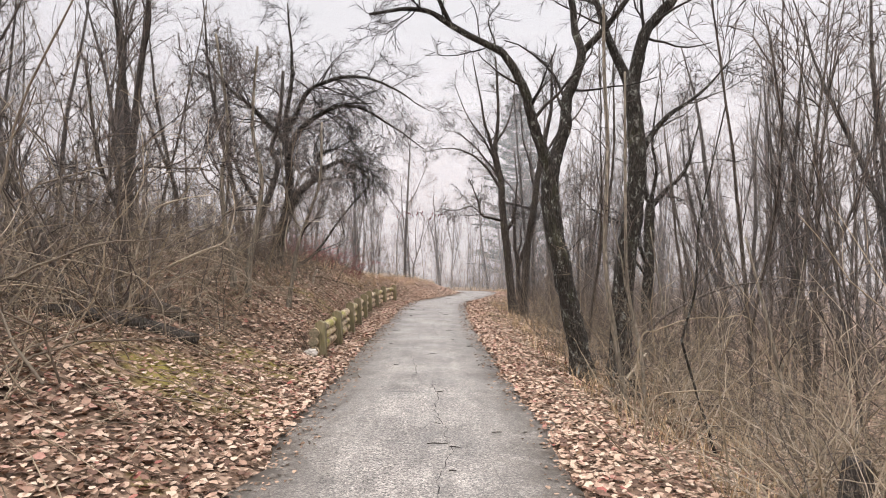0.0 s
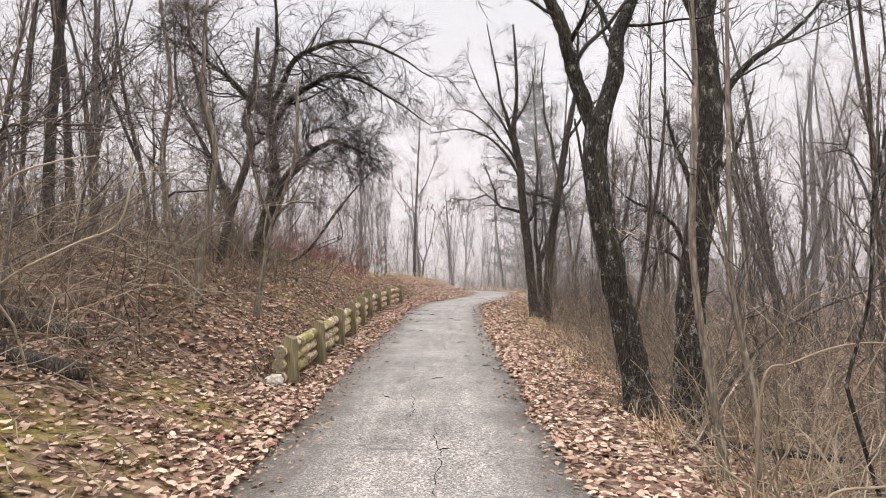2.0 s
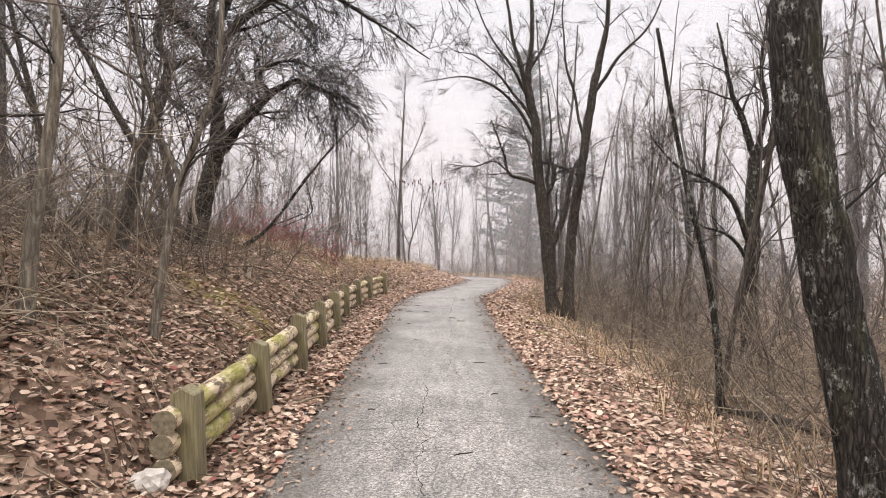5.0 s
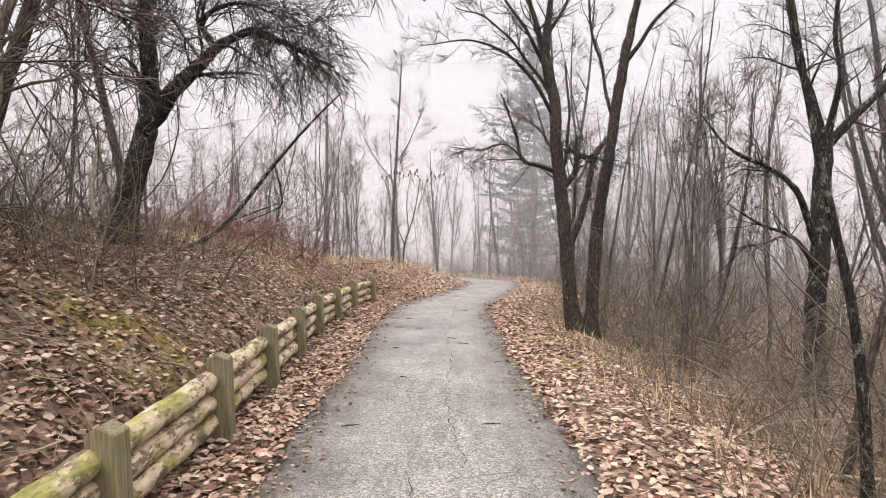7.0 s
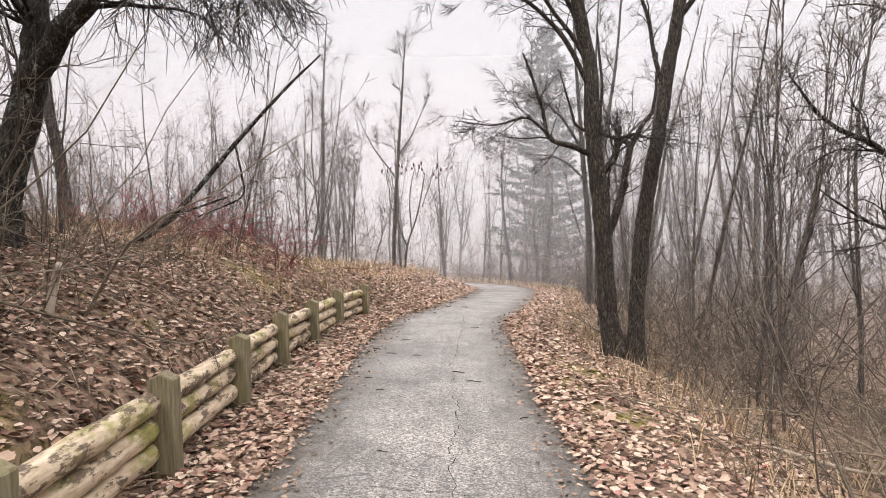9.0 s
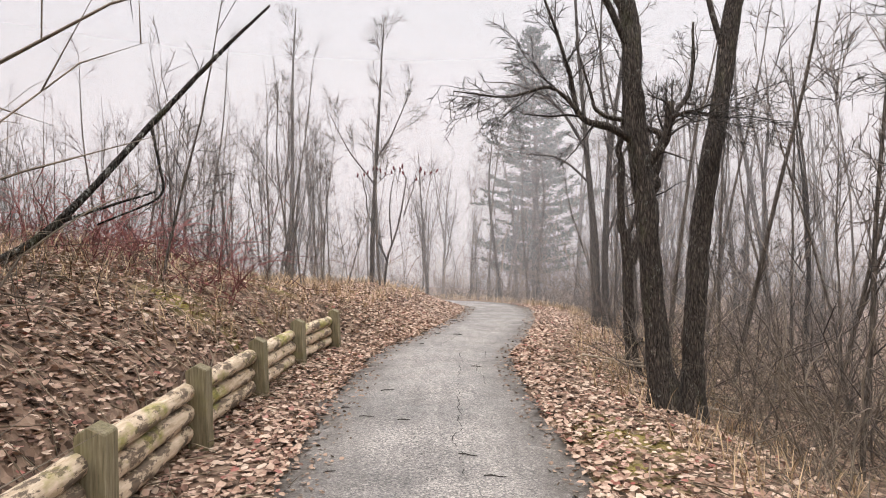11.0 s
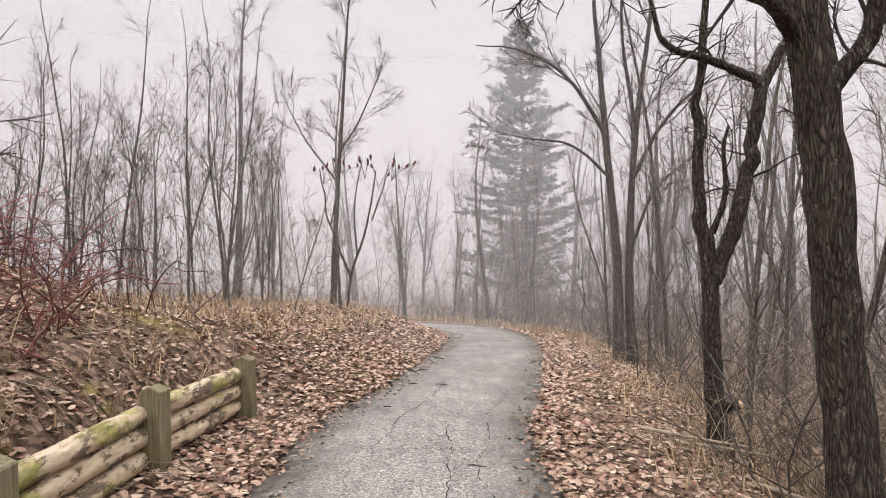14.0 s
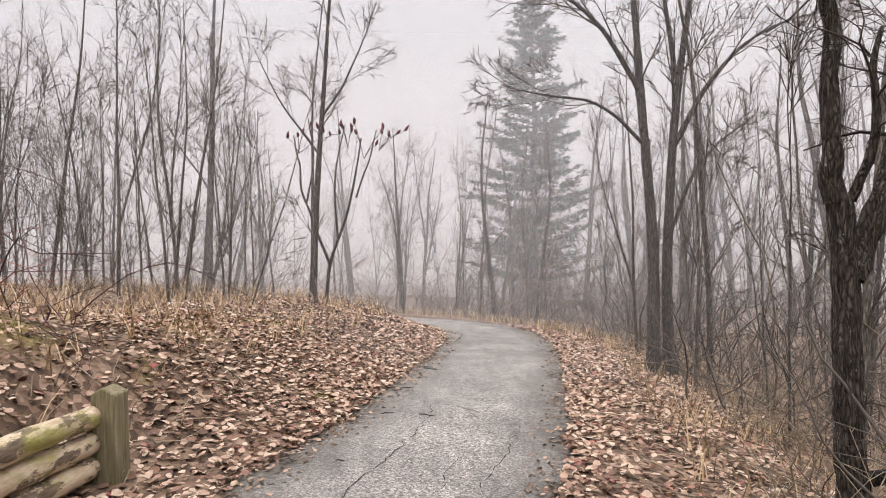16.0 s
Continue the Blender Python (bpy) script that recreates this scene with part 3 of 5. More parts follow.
# the twin trunks further on
hero_tree("straight_tree", "bare tree with ridged brown bark on the verge", [
    ("trunk", [(2.36, 22.65, -0.2), (2.24, 22.65, 1.1), (2.16, 22.6, 2.15), (2.05, 22.6, 3.2), (2.02, 22.6, 4.2)], 0.138, 0.112),
    ("limb", [(2.02, 22.6, 4.15), (1.85, 22.6, 5.2), (1.95, 22.6, 6.3), (1.9, 22.6, 8.5)], 0.11, 0.03),
    ("limb", [(2.0, 22.6, 4.3), (1.62, 22.4, 5.6), (1.4, 22.3, 6.8), (1.1, 22.2, 8.4)], 0.07, 0.015),
    ("limb", [(1.98, 22.6, 2.9), (1.68, 22.3, 2.98), (1.36, 22.2, 3.05), (1.25, 22.2, 3.35), (1.14, 22.1, 3.7), (0.9, 22, 4.3)], 0.05, 0.014),
    ("limb", [(1.36, 22.2, 3.08), (0.95, 22.0, 3.35), (0.45, 21.9, 3.25), (-0.1, 21.9, 3.3)], 0.025, 0.006),
    ("limb", [(2.03, 22.6, 3.9), (1.3, 22.3, 4.9), (0.4, 22.1, 5.3), (-0.6, 22, 5.2)], 0.045, 0.008),
    ("limb", [(2.02, 22.6, 4.2), (1.5, 22.5, 5.0), (0.8, 22.3, 5.7), (0.1, 22.2, 5.95)], 0.045, 0.008),
    ("limb", [(1.98, 22.6, 4.6), (1.45, 22.6, 5.7), (0.9, 22.6, 6.6), (0.5, 22.6, 7.6)], 0.045, 0.008),
    ("limb", [(1.9, 22.6, 5.6), (2.4, 22.7, 6.5), (2.6, 22.8, 7.8)], 0.04, 0.008),
    ("broken_limb", [(2.2, 22.6, 2.6), (2.36, 22.5, 2.85), (2.42, 22.45, 3.3)], 0.06, 0.045),
    ("limb", [(2.38, 22.45, 3.1), (2.62, 22.3, 3.15), (2.85, 22.2, 3.05)], 0.03, 0.008)],
    [(12, 0.2, 1.0, 50, 0.2, 0.04, 5, 4), (7, 0.2, 0.45, 50, 0.22, 0, 4, 3), (4, 0.2, 0.22, 45, 0.2, 0, 3, 3)], BARK_RIDGED, TWIG_DARK, 3)
hero_tree("straight_tree", "bare tree with ridged bark leaning slightly outward", [
    ("trunk", [(2.72, 22.75, -0.32), (2.8, 22.75, 1.15), (2.92, 22.75, 2.2), (3.1, 22.75, 3.2), (3.28, 22.75, 4.3), (3.5, 22.75, 5.5)], 0.13, 0.095),
    ("limb", [(3.5, 22.75, 5.4), (3.75, 22.8, 6.6), (3.85, 22.8, 8.6)], 0.09, 0.03),
    ("limb", [(3.4, 22.75, 5.0), (3.9, 22.5, 5.7), (4.6, 22.4, 6.4), (5.1, 22.3, 7.5)], 0.05, 0.012),
    ("limb", [(3.2, 22.75, 3.9), (2.95, 22.9, 5.0), (2.8, 23, 6.5), (2.9, 23, 8)], 0.04, 0.012)],
    [(12, 0.2, 1.0, 48, 0.2, 0.05, 5, 4), (7, 0.2, 0.45, 50, 0.22, 0, 4, 3), (3, 0.2, 0.22, 45, 0.2, 0, 3, 3)], BARK_RIDGED, TWIG_DARK, 4)
# the twisted tree with the sawn branch
twisted = hero_tree("twisted_tree", "twisted forked tree with a sawn branch stub and peeling bark", [
    ("trunk", [(2.92, 25.6, -0.3), (2.88, 25.6, 0.3), (2.87, 25.6, 0.75), (2.86, 25.6, 1.4), (2.82, 25.6, 1.95)], 0.1, 0.08),
    ("limb", [(2.8, 25.6, 1.9), (2.75, 25.6, 2.2), (2.77, 25.6, 3.0), (2.82, 25.6, 3.6), (2.88, 25.6, 4.6), (2.8, 25.6, 5.8)], 0.075, 0.02),
    ("limb", [(2.89, 25.6, 1.4), (3.1, 25.6, 1.92), (3.3, 25.6, 2.55), (3.36, 25.6, 2.85), (3.46, 25.6, 3.42)], 0.085, 0.065),
    ("limb", [(3.46, 25.6, 3.4), (3.29, 25.6, 3.57), (2.8, 25.5, 3.7), (2.36, 25.4, 3.8), (2.24, 25.4, 4.1), (2.0, 25.3, 4.9)], 0.06, 0.015),
    ("limb", [(3.46, 25.6, 3.4), (3.7, 25.6, 3.85), (3.95, 25.6, 4.3), (4.0, 25.6, 5.3)], 0.06, 0.02),
    ("broken_limb", [(2.9, 25.6, 1.9), (3.0, 25.5, 2.3), (2.98, 25.5, 2.75), (3.05, 25.5, 3.0)], 0.035, 0.015)],
    [(6, 0.3, 0.8, 55, 0.22, 0.02, 5, 4), (5, 0.2, 0.4, 50, 0.22, 0, 4, 3), (3, 0.2, 0.2, 45, 0.2, 0, 3, 3)], BARK_RIDGED, TWIG_DARK, 5)
stub = Tubes()
stub.add([(0.06, -0.05, 0.42), (0.12, -0.13, 0.46), (0.15, -0.17, 0.48)], [0.05, 0.045, 0.043], 12)
me = stub.mesh("branch_stub", BARK_DARK)
me.materials.append(FRESH)
me.polygons[-1].material_index = 1
part("branch_stub", me, twisted, "pale sawn face of a cut branch")
# the pair where the path begins to bend
RISE = [(10, 0.25, 1.3, 38, 0.1, 0.05, 5, 4), (6, 0.2, 0.6, 40, 0.15, 0.03, 4, 3), (4, 0.2, 0.3, 40, 0.18, 0, 3, 3)]
hero_tree("slender_tree", "slender grey bare tree beside the bend", [
    ("trunk", [(4.1, 32.4, -0.4), (4.1, 32.4, 1.8), (3.95, 32.4, 3.7), (3.83, 32.4, 5.4), (3.72, 32.4, 7.1), (3.6, 32.4, 10)], 0.105, 0.025),
    ("limb", [(3.9, 32.4, 4.3), (3.2, 32.2, 5.3), (2.2, 32, 5.9), (1.2, 32, 6.0)], 0.05, 0.01),
    ("limb", [(3.98, 32.4, 3.4), (3.2, 32.2, 4.0), (2.4, 32.0, 4.1), (1.5, 32, 4.3)], 0.035, 0.008)],
    RISE, BARK_GREY, TWIG, 6)
hero_tree("slender_tree", "slender grey bare tree with several stems beside the bend", [
    ("trunk", [(4.42, 32.5, -0.4), (4.38, 32.5, 1.25), (4.5, 32.5, 3.5), (4.7, 32.5, 5.2), (4.98, 32.5, 7.1), (5.2, 32.5, 9.8)], 0.1, 0.025),
    ("limb", [(4.5, 32.5, 3.4), (5.2, 32.3, 4.6), (5.9, 32.2, 5.3), (7, 32, 5.6)], 0.05, 0.01),
    ("limb", [(4.45, 32.5, 2.9), (4.55, 32.6, 5), (4.4, 32.7, 7), (4.5, 32.7, 9)], 0.06, 0.015),
    ("limb", [(4.45, 32.5, 2.0), (5.0, 32.4, 3.2), (5.8, 32.3, 3.9)], 0.04, 0.01)],
    RISE, BARK_GREY, TWIG, 7)
# the spreading crab tree among the brush below the path
hero_tree("spreading_tree", "dark spreading crooked tree among the brush", [
    ("trunk", [(6.6, 21.6, -1.5), (6.55, 21.6, 0), (6.65, 21.6, 1.4), (6.7, 21.6, 2.8), (6.75, 21.6, 3.3)], 0.19, 0.14),
    ("limb", [(6.75, 21.6, 3.2), (6.4, 21.5, 4.2), (6.1, 21.4, 4.9), (5.8, 21.3, 6.2)], 0.09, 0.02),
    ("limb", [(6.75, 21.6, 3.2), (7.3, 21.6, 3.8), (8.0, 21.6, 4.6), (8.4, 21.6, 6)], 0.1, 0.02),
    ("limb", [(6.62, 21.6, 1.3), (6.1, 21.3, 2.3), (5.4, 21.1, 2.8), (4.7, 21.0, 3.1), (4.2, 20.9, 3.7)], 0.07, 0.012),
    ("limb", [(6.6, 21.6, 0.9), (6.0, 21.3, 1.6), (5.3, 21.0, 1.8), (4.6, 20.9, 2.2)], 0.05, 0.01),
    ("limb", [(6.75, 21.6, 3.1), (6.9, 21.4, 4.4), (6.8, 21.3, 5.6), (7.0, 21.2, 7)], 0.07, 0.015)],
    SPREAD, BARK_DARK, TWIG_DARK, 8)
# trees on the bank
DROOP = [(26, 0.15, 1.5, 52, 0.2, -0.035, 7, 4), (12, 0.12, 0.8, 45, 0.15, -0.09, 4, 3), (5, 0.2, 0.4, 40, 0.15, -0.08, 2, 3)]
hero_tree("drooping_tree", "dark old tree with a great drooping limb over the bank", [
    ("trunk", [(-4.75, 18.9, 1.6), (-4.62, 18.9, 2.3), (-4.4, 18.9, 3.0), (-4.3, 18.9, 3.7), (-4.34, 18.9, 4.5), (-4.4, 18.9, 5.6), (-4.2, 18.9, 7), (-4.3, 18.9, 9)], 0.2, 0.02),
    ("limb", [(-4.35, 18.8, 3.15), (-3.95, 18.7, 3.6), (-3.6, 18.6, 3.9), (-3.3, 18.6, 4.2), (-2.8, 18.5, 4.35), (-2.25, 18.4, 4.15), (-1.65, 18.3, 3.85)], 0.13, 0.015),
    ("limb", [(-3.3, 18.6, 4.18), (-3.4, 18.4, 4.5), (-2.9, 18.3, 4.7), (-2.3, 18.3, 4.5)], 0.05, 0.012),
    ("limb", [(-4.36, 18.8, 4.6), (-3.7, 18.5, 5.5), (-2.7, 18.3, 5.9), (-1.5, 18.2, 5.4), (-0.45, 18.0, 4.6)], 0.09, 0.01),
    ("limb", [(-4.38, 18.8, 5.2), (-3.6, 18.4, 6.3), (-2.4, 18.0, 6.6), (-1.2, 17.8, 6.2), (-0.4, 17.6, 5.6)], 0.08, 0.01),
    ("limb", [(-4.4, 18.9, 5.0), (-5.2, 18.7, 5.9), (-6, 18.6, 6.6), (-6.6, 18.5, 7.6)], 0.08, 0.015)],
    DROOP, BARK_DARK, TWIG_DARK, 9)
hero_tree("crooked_tree", "crooked bare tree with a kinked top on the bank", [
    ("trunk", [(-4.5, 15.3, 0.95), (-4.35, 15.3, 1.8), (-4.12, 15.3, 2.7), (-3.75, 15.3, 3.8), (-3.9, 15.3, 4.2), (-3.7, 15.3, 4.9), (-3.6, 15.3, 6)], 0.09, 0.035),
    ("limb", [(-3.77, 15.3, 3.75), (-3.4, 15.2, 3.9), (-3.2, 15.1, 3.6), (-3.0, 15.1, 3.75)], 0.035, 0.01),
    ("limb", [(-4.12, 15.3, 2.7), (-4.6, 15.1, 3.7), (-5.0, 15, 4.8), (-5.1, 15, 6.3)], 0.05, 0.015)],
    SPREAD, BARK_GREY, TWIG, 10)
for k, (x, pts) in enumerate(((0, [(-3.62, 11.6, 0.85), (-3.66, 11.6, 1.6), (-3.78, 11.6, 2.3), (-3.82, 11.6, 3.1), (-3.7, 11.6, 4), (-3.9, 11.6, 5.6)]),
                              (1, [(-3.47, 11.75, 0.82), (-3.4, 11.75, 1.6), (-3.26, 11.75, 2.3), (-3.17, 11.75, 3.1), (-3.32, 11.75, 4), (-3.2, 11.7, 5.4)]))):
    hero_tree("young_tree", "young tree with pale lower bark at the thicket's edge", [("trunk", pts, 0.065, 0.02)],
              SPREAD, BARK_PALE, TWIG, 12 + k)
hero_tree("young_tree", "young brown tree leaning out over the guard rail", [
    ("trunk", [(-3.0, 12.9, 0.7), (-2.9, 12.9, 1.35), (-2.78, 12.9, 1.94), (-2.54, 12.9, 2.6), (-2.35, 12.9, 3.2), (-2.3, 12.9, 4.3)], 0.046, 0.02),
    ("limb", [(-2.72, 12.9, 2.1), (-3.0, 12.9, 2.9), (-3.1, 12.9, 3.9)], 0.025, 0.01)], SPREAD, BARK_PALE, TWIG, 19)
# the dead leaning stem
hero_tree("leaning_dead_stem", "long dead stem leaning out over the bank", [
    ("stem", [(-4.75, 21.5, 1.45), (-4.1, 21.7, 1.95), (-3.4, 22.3, 3.05), (-2.75, 22.5, 3.85), (-2.15, 22.55, 4.45)], 0.05, 0.015),
    ("branch", [(-3.4, 22.3, 3.05), (-3.28, 22.2, 2.6), (-3.3, 22.2, 2.25), (-3.9, 22.1, 1.95)], 0.018, 0.01),
    ("branch", [(-4.1, 21.7, 1.95), (-3.7, 21.8, 2.1), (-3.3, 22.15, 2.3)], 0.02, 0.01)],
    [(4, 0.3, 0.5, 50, 0.2, 0, 4, 3), (3, 0.2, 0.25, 45, 0.2, 0, 3, 3)], BARK_DARK, TWIG_DARK, 14, "dead stem")
# far slender trees beyond the bank and the sumac
hero_tree("slender_tree", "tall thin bare tree beyond the bank", [
    ("trunk", [(-5.2, 39, 0.8), (-5.1, 39, 4.4), (-5.06, 39, 7.7), (-4.9, 39, 10.5)], 0.1, 0.015),
    ("limb", [(-5.1, 39, 3.2), (-5.8, 39, 4.3), (-6.6, 39, 5.6)], 0.03, 0.008)], RISE, BARK_GREY, TWIG, 15)
hero_tree("slender_tree", "thin bare tree standing behind the sumac", [
    ("trunk", [(-2.1, 36.2, 0.3), (-2.02, 36.2, 2.6), (-1.85, 36.2, 5.3), (-1.7, 36.2, 7.6), (-1.6, 36.2, 9)], 0.085, 0.012),
    ("limb", [(-1.95, 36.2, 3.8), (-2.7, 36.2, 4.8), (-3.4, 36.2, 6.2)], 0.03, 0.008),
    ("limb", [(-1.9, 36.2, 4.6), (-1.2, 36.2, 5.8), (-0.7, 36.2, 7.2)], 0.03, 0.008)], RISE, BARK_GREY, TWIG, 16)
sumac = hero_tree("sumac_shrub", "bare sumac with clusters of dark red seed cones", [
    ("stem", [(-1.6, 34.4, 0.2), (-1.5, 34.4, 1.4), (-1.2, 34.4, 2.3), (-1.02, 34.4, 3.1), (-0.9, 34.4, 3.85)], 0.04, 0.014),
    ("stem", [(-1.5, 34.4, 1.4), (-1.9, 34.4, 2.4), (-2.1, 34.4, 3.3), (-2.2, 34.4, 3.9)], 0.03, 0.012),
    ("stem", [(-1.35, 34.4, 1.9), (-1.4, 34.3, 3.0), (-1.2, 34.3, 4.1)], 0.025, 0.01),
    ("stem", [(-1.95, 34.4, 2.6), (-1.8, 34.3, 3.4), (-1.9, 34.3, 4.2)], 0.02, 0.01),
    ("stem", [(-1.0, 34.4, 2.7), (-0.75, 34.3, 3.4), (-0.6, 34.3, 4.0)], 0.02, 0.01)], None, BARK_GREY, TWIG, 17, "shrub")
rng = np.random.default_rng(18)
TIPS = [(0.65, 0, 3.6), (-0.6, 0, 3.7), (0.35, -0.1, 3.8), (-0.15, -0.1, 3.9), (0.95, -0.1, 3.75)]
for k in range(20):
    top = np.array(TIPS[k % 5]) + (0.1, 0, -0.1)
    tip = top + rng.normal(size=3) * (0.28, 0.2, 0.1) + (0, 0, 0.12)
    way = unit(np.array([rng.normal() * 0.35, rng.normal() * 0.3, 1.0]))
    b = Tubes()
    b.add([top - (0, 0, 0.25), (top + tip) / 2 - (0, 0, 0.06), tip], [0.009, 0.007, 0.006], 5)
    part("branchlet", b.mesh("branchlet", BARK_GREY), sumac)
    c = Tubes()
    ln = rng.uniform(0.1, 0.15)
    c.add([tip + way * ln * u for u in (-0.05, 0.12, 0.45, 0.8, 1.05)], [0.008, 0.024, 0.03, 0.02, 0.004], 7, 0.12, rng)
    part("seed_cone", c.mesh("seed_cone", SUMAC_RED), sumac, "dark red upright seed cone")


# ---- white pine ----
def pine(x, y, height, seed):
    rng = np.random.default_rng(seed)
    z0 = gz(x, y)
    root = tagged(new("pine_tree"), "tall soft grey-green pine standing in the mist", "tree")
    root.location = (x, y, z0)
    t = Tubes()
    c = np.array([(rng.normal() * 0.05, rng.normal() * 0.05, z) for z in np.linspace(-0.3, height, 14)])
    t.add(c, np.linspace(0.26, 0.03, 14), 10)
    part("trunk", t.mesh("trunk", BARK_GREY), root)
    b, nv, nf, cnt = Tubes(), [], [], 0
    for z in np.arange(1.4, height, 0.58):
        u = z / height
        reach = 4.9 * (1 - u) ** 0.75 * (0.7 + 0.3 * min(1, u * 4)) + 0.3
        for _ in range(8):
            a, ln = rng.uniform(0, 2 * math.pi), reach * rng.uniform(0.5, 1.12)
            q = shoot(rng, (0, 0, z + rng.normal() * 0.09), (math.cos(a), math.sin(a), 0.02 + 0.3 * u), ln, 7, 0.06, 0.035)
            b.add(q, np.linspace(0.034, 0.006, 8), 3, cap=False)
            for _ in range(int(33 * ln / 2) + 8):
                w = rng.uniform(0.22, 1.0)
                p, d = at(q, w)
                out = unit(np.cross(d, (0, 0, 1))) * rng.normal() * (0.1 + 0.28 * (1.1 - w) * min(ln, 3) / 2)
                p = p + out + rng.normal(size=3) * (0.06, 0.06, 0.035)
                for _ in range(6):
                    e = unit(d * 0.7 + out + rng.normal(size=3) * (0.6, 0.6, 0.35)) * rng.uniform(0.16, 0.34)
                    w2 = unit(np.cross(e, rng.normal(size=3))) * 0.026
                    nv += [p - w2, p + w2, p + e]
                    nf.append((cnt, cnt + 1, cnt + 2))
                    cnt += 3
    tagged(part("branch_whorl", b.mesh("branch_whorl", TWIG), root), kind="stuff")
    part("needles", mesh_of("needles", np.array(nv), nf, NEEDLE, True), root, "soft blue-green needle sprays")
    return root


pine(6.6, 56.5, 16.5, 21)


# ---- stock trees and shrubs for the woods ----
def stock_tree(name, label, height, r, seed, spec, lean=0.05, fork=0, bark_of=BARK_GREY):
    rng = np.random.default_rng(seed)
    root = tagged(new(name), label, "tree", name.replace("_", " ") + "s of the woods")
    trunk, crown = Tubes(), Tubes()
    stems = [shoot(rng, (0, 0, -0.3), (rng.normal() * lean, rng.normal() * lean, 1), height, 12, 0.045, 0.05)]
    for _ in range(fork):
        p, d = at(stems[0], rng.uniform(0.15, 0.4))
        stems.append(shoot(rng, p, away(rng, d, 0.22), height * 0.66, 9, 0.06, 0.1))
    for k, s in enumerate(stems):
        rr = r if k == 0 else r * 0.62
        trunk.add(s, np.linspace(rr, rr * 0.14, len(s)), 8, 0.03, rng)
        grow(rng, [crown], s, rr, rr * 0.14, spec, 0, 0.006)
    part("trunk", trunk.mesh("trunk", bark_of), root)
    part("crown", crown.mesh("crown", TWIG), root)
    return root


WOODS = [(15, 0.2, 2.2, 42, 0.13, 0.05, 4, 3), (5, 0.15, 1.0, 42, 0.17, 0.04, 2, 3), (4, 0.15, 0.5, 45, 0.2, 0.02, 1, 3)]
THIN = [(13, 0.15, 1.4, 30, 0.1, 0.07, 3, 3), (5, 0.15, 0.6, 36, 0.14, 0.05, 2, 3), (3, 0.15, 0.32, 40, 0.15, 0.02, 1, 3)]
talls = [stock_tree("bare_tree", "tall bare tree with grey-brown bark among the woods", 10 + i * 0.9, 0.09 + 0.02 * i, 30 + i, WOODS, 0.04, i % 3) for i in range(6)]
thins = [stock_tree("bare_sapling", "thin bare sapling with upright branches", 4.5 + i * 0.9, 0.02 + 0.0065 * i, 40 + i, THIN, 0.05, i % 2, BARK_YOUNG) for i in range(5)]


def stock_shrub(label, name, height, stems, seed, mat, splay, droop, group, spec=None):
    rng = np.random.default_rng(seed)
    root = tagged(new(name), label, "shrub", group)
    for _ in range(stems):
        t, a = Tubes(), rng.uniform(0, 2 * math.pi)
        q = shoot(rng, (rng.normal() * 0.25, rng.normal() * 0.25, -0.1), (math.cos(a) * splay, math.sin(a) * splay, 1), height * rng.uniform(0.5, 1.2), 7, 0.19, droop)
        r = rng.uniform(0.005, 0.013)
        t.add(q, np.linspace(r, 0.002, len(q)), 3, cap=False)
        grow(rng, [t], q, r, 0.002, spec or [(6, 0.15, 0.75, 48, 0.18, droop, 3, 3), (4, 0.15, 0.35, 50, 0.2, droop, 1, 3)], thin=0.0024)
        part("stem", t.mesh("stem", mat), root)
    return root


shrubs = [stock_shrub("tangled brown leafless shrub", "shrub", 2.0 + 0.3 * i, 11, 50 + i, CANE_GREY, 0.75, -0.03, "leafless shrubs") for i in range(4)]
canes = [stock_shrub("arching dry tan canes", "cane_thicket", 1.7 + 0.2 * i, 14, 60 + i, CANE, 0.8, -0.09, "dry canes",
                     [(4, 0.3, 0.5, 40, 0.15, -0.05, 4, 3)]) for i in range(3)]
def stock_tangle(label, name, length, stems, seed, mat, droop, group, thick=(0.005, 0.012)):
    """A few long wandering stems with short side shoots, thick enough to be told apart."""
    rng = np.random.default_rng(seed)
    root = tagged(new(name), label, "shrub", group)
    for _ in range(stems):
        t, a = Tubes(), rng.uniform(0, 2 * math.pi)
        lean = rng.uniform(0.15, 1.3)
        q = shoot(rng, (rng.normal() * 0.3, rng.normal() * 0.3, -0.1), (math.cos(a) * lean, math.sin(a) * lean, 1), length * rng.uniform(0.55, 1.25), 12, 0.17, droop)
        q[1:, 2] = np.maximum(q[1:, 2], 0.02)
        r = rng.uniform(*thick)
        t.add(q, np.linspace(r, r * 0.3, len(q)), 4, cap=False)
        grow(rng, [t], q, r, r * 0.35, [(6, 0.25, 0.75, 45, 0.16, droop * 0.7, 4, 3), (3, 0.3, 0.3, 45, 0.18, 0, 1, 3)], thin=0.0026)
        part("stem", t.mesh("stem", mat), root)
    return root


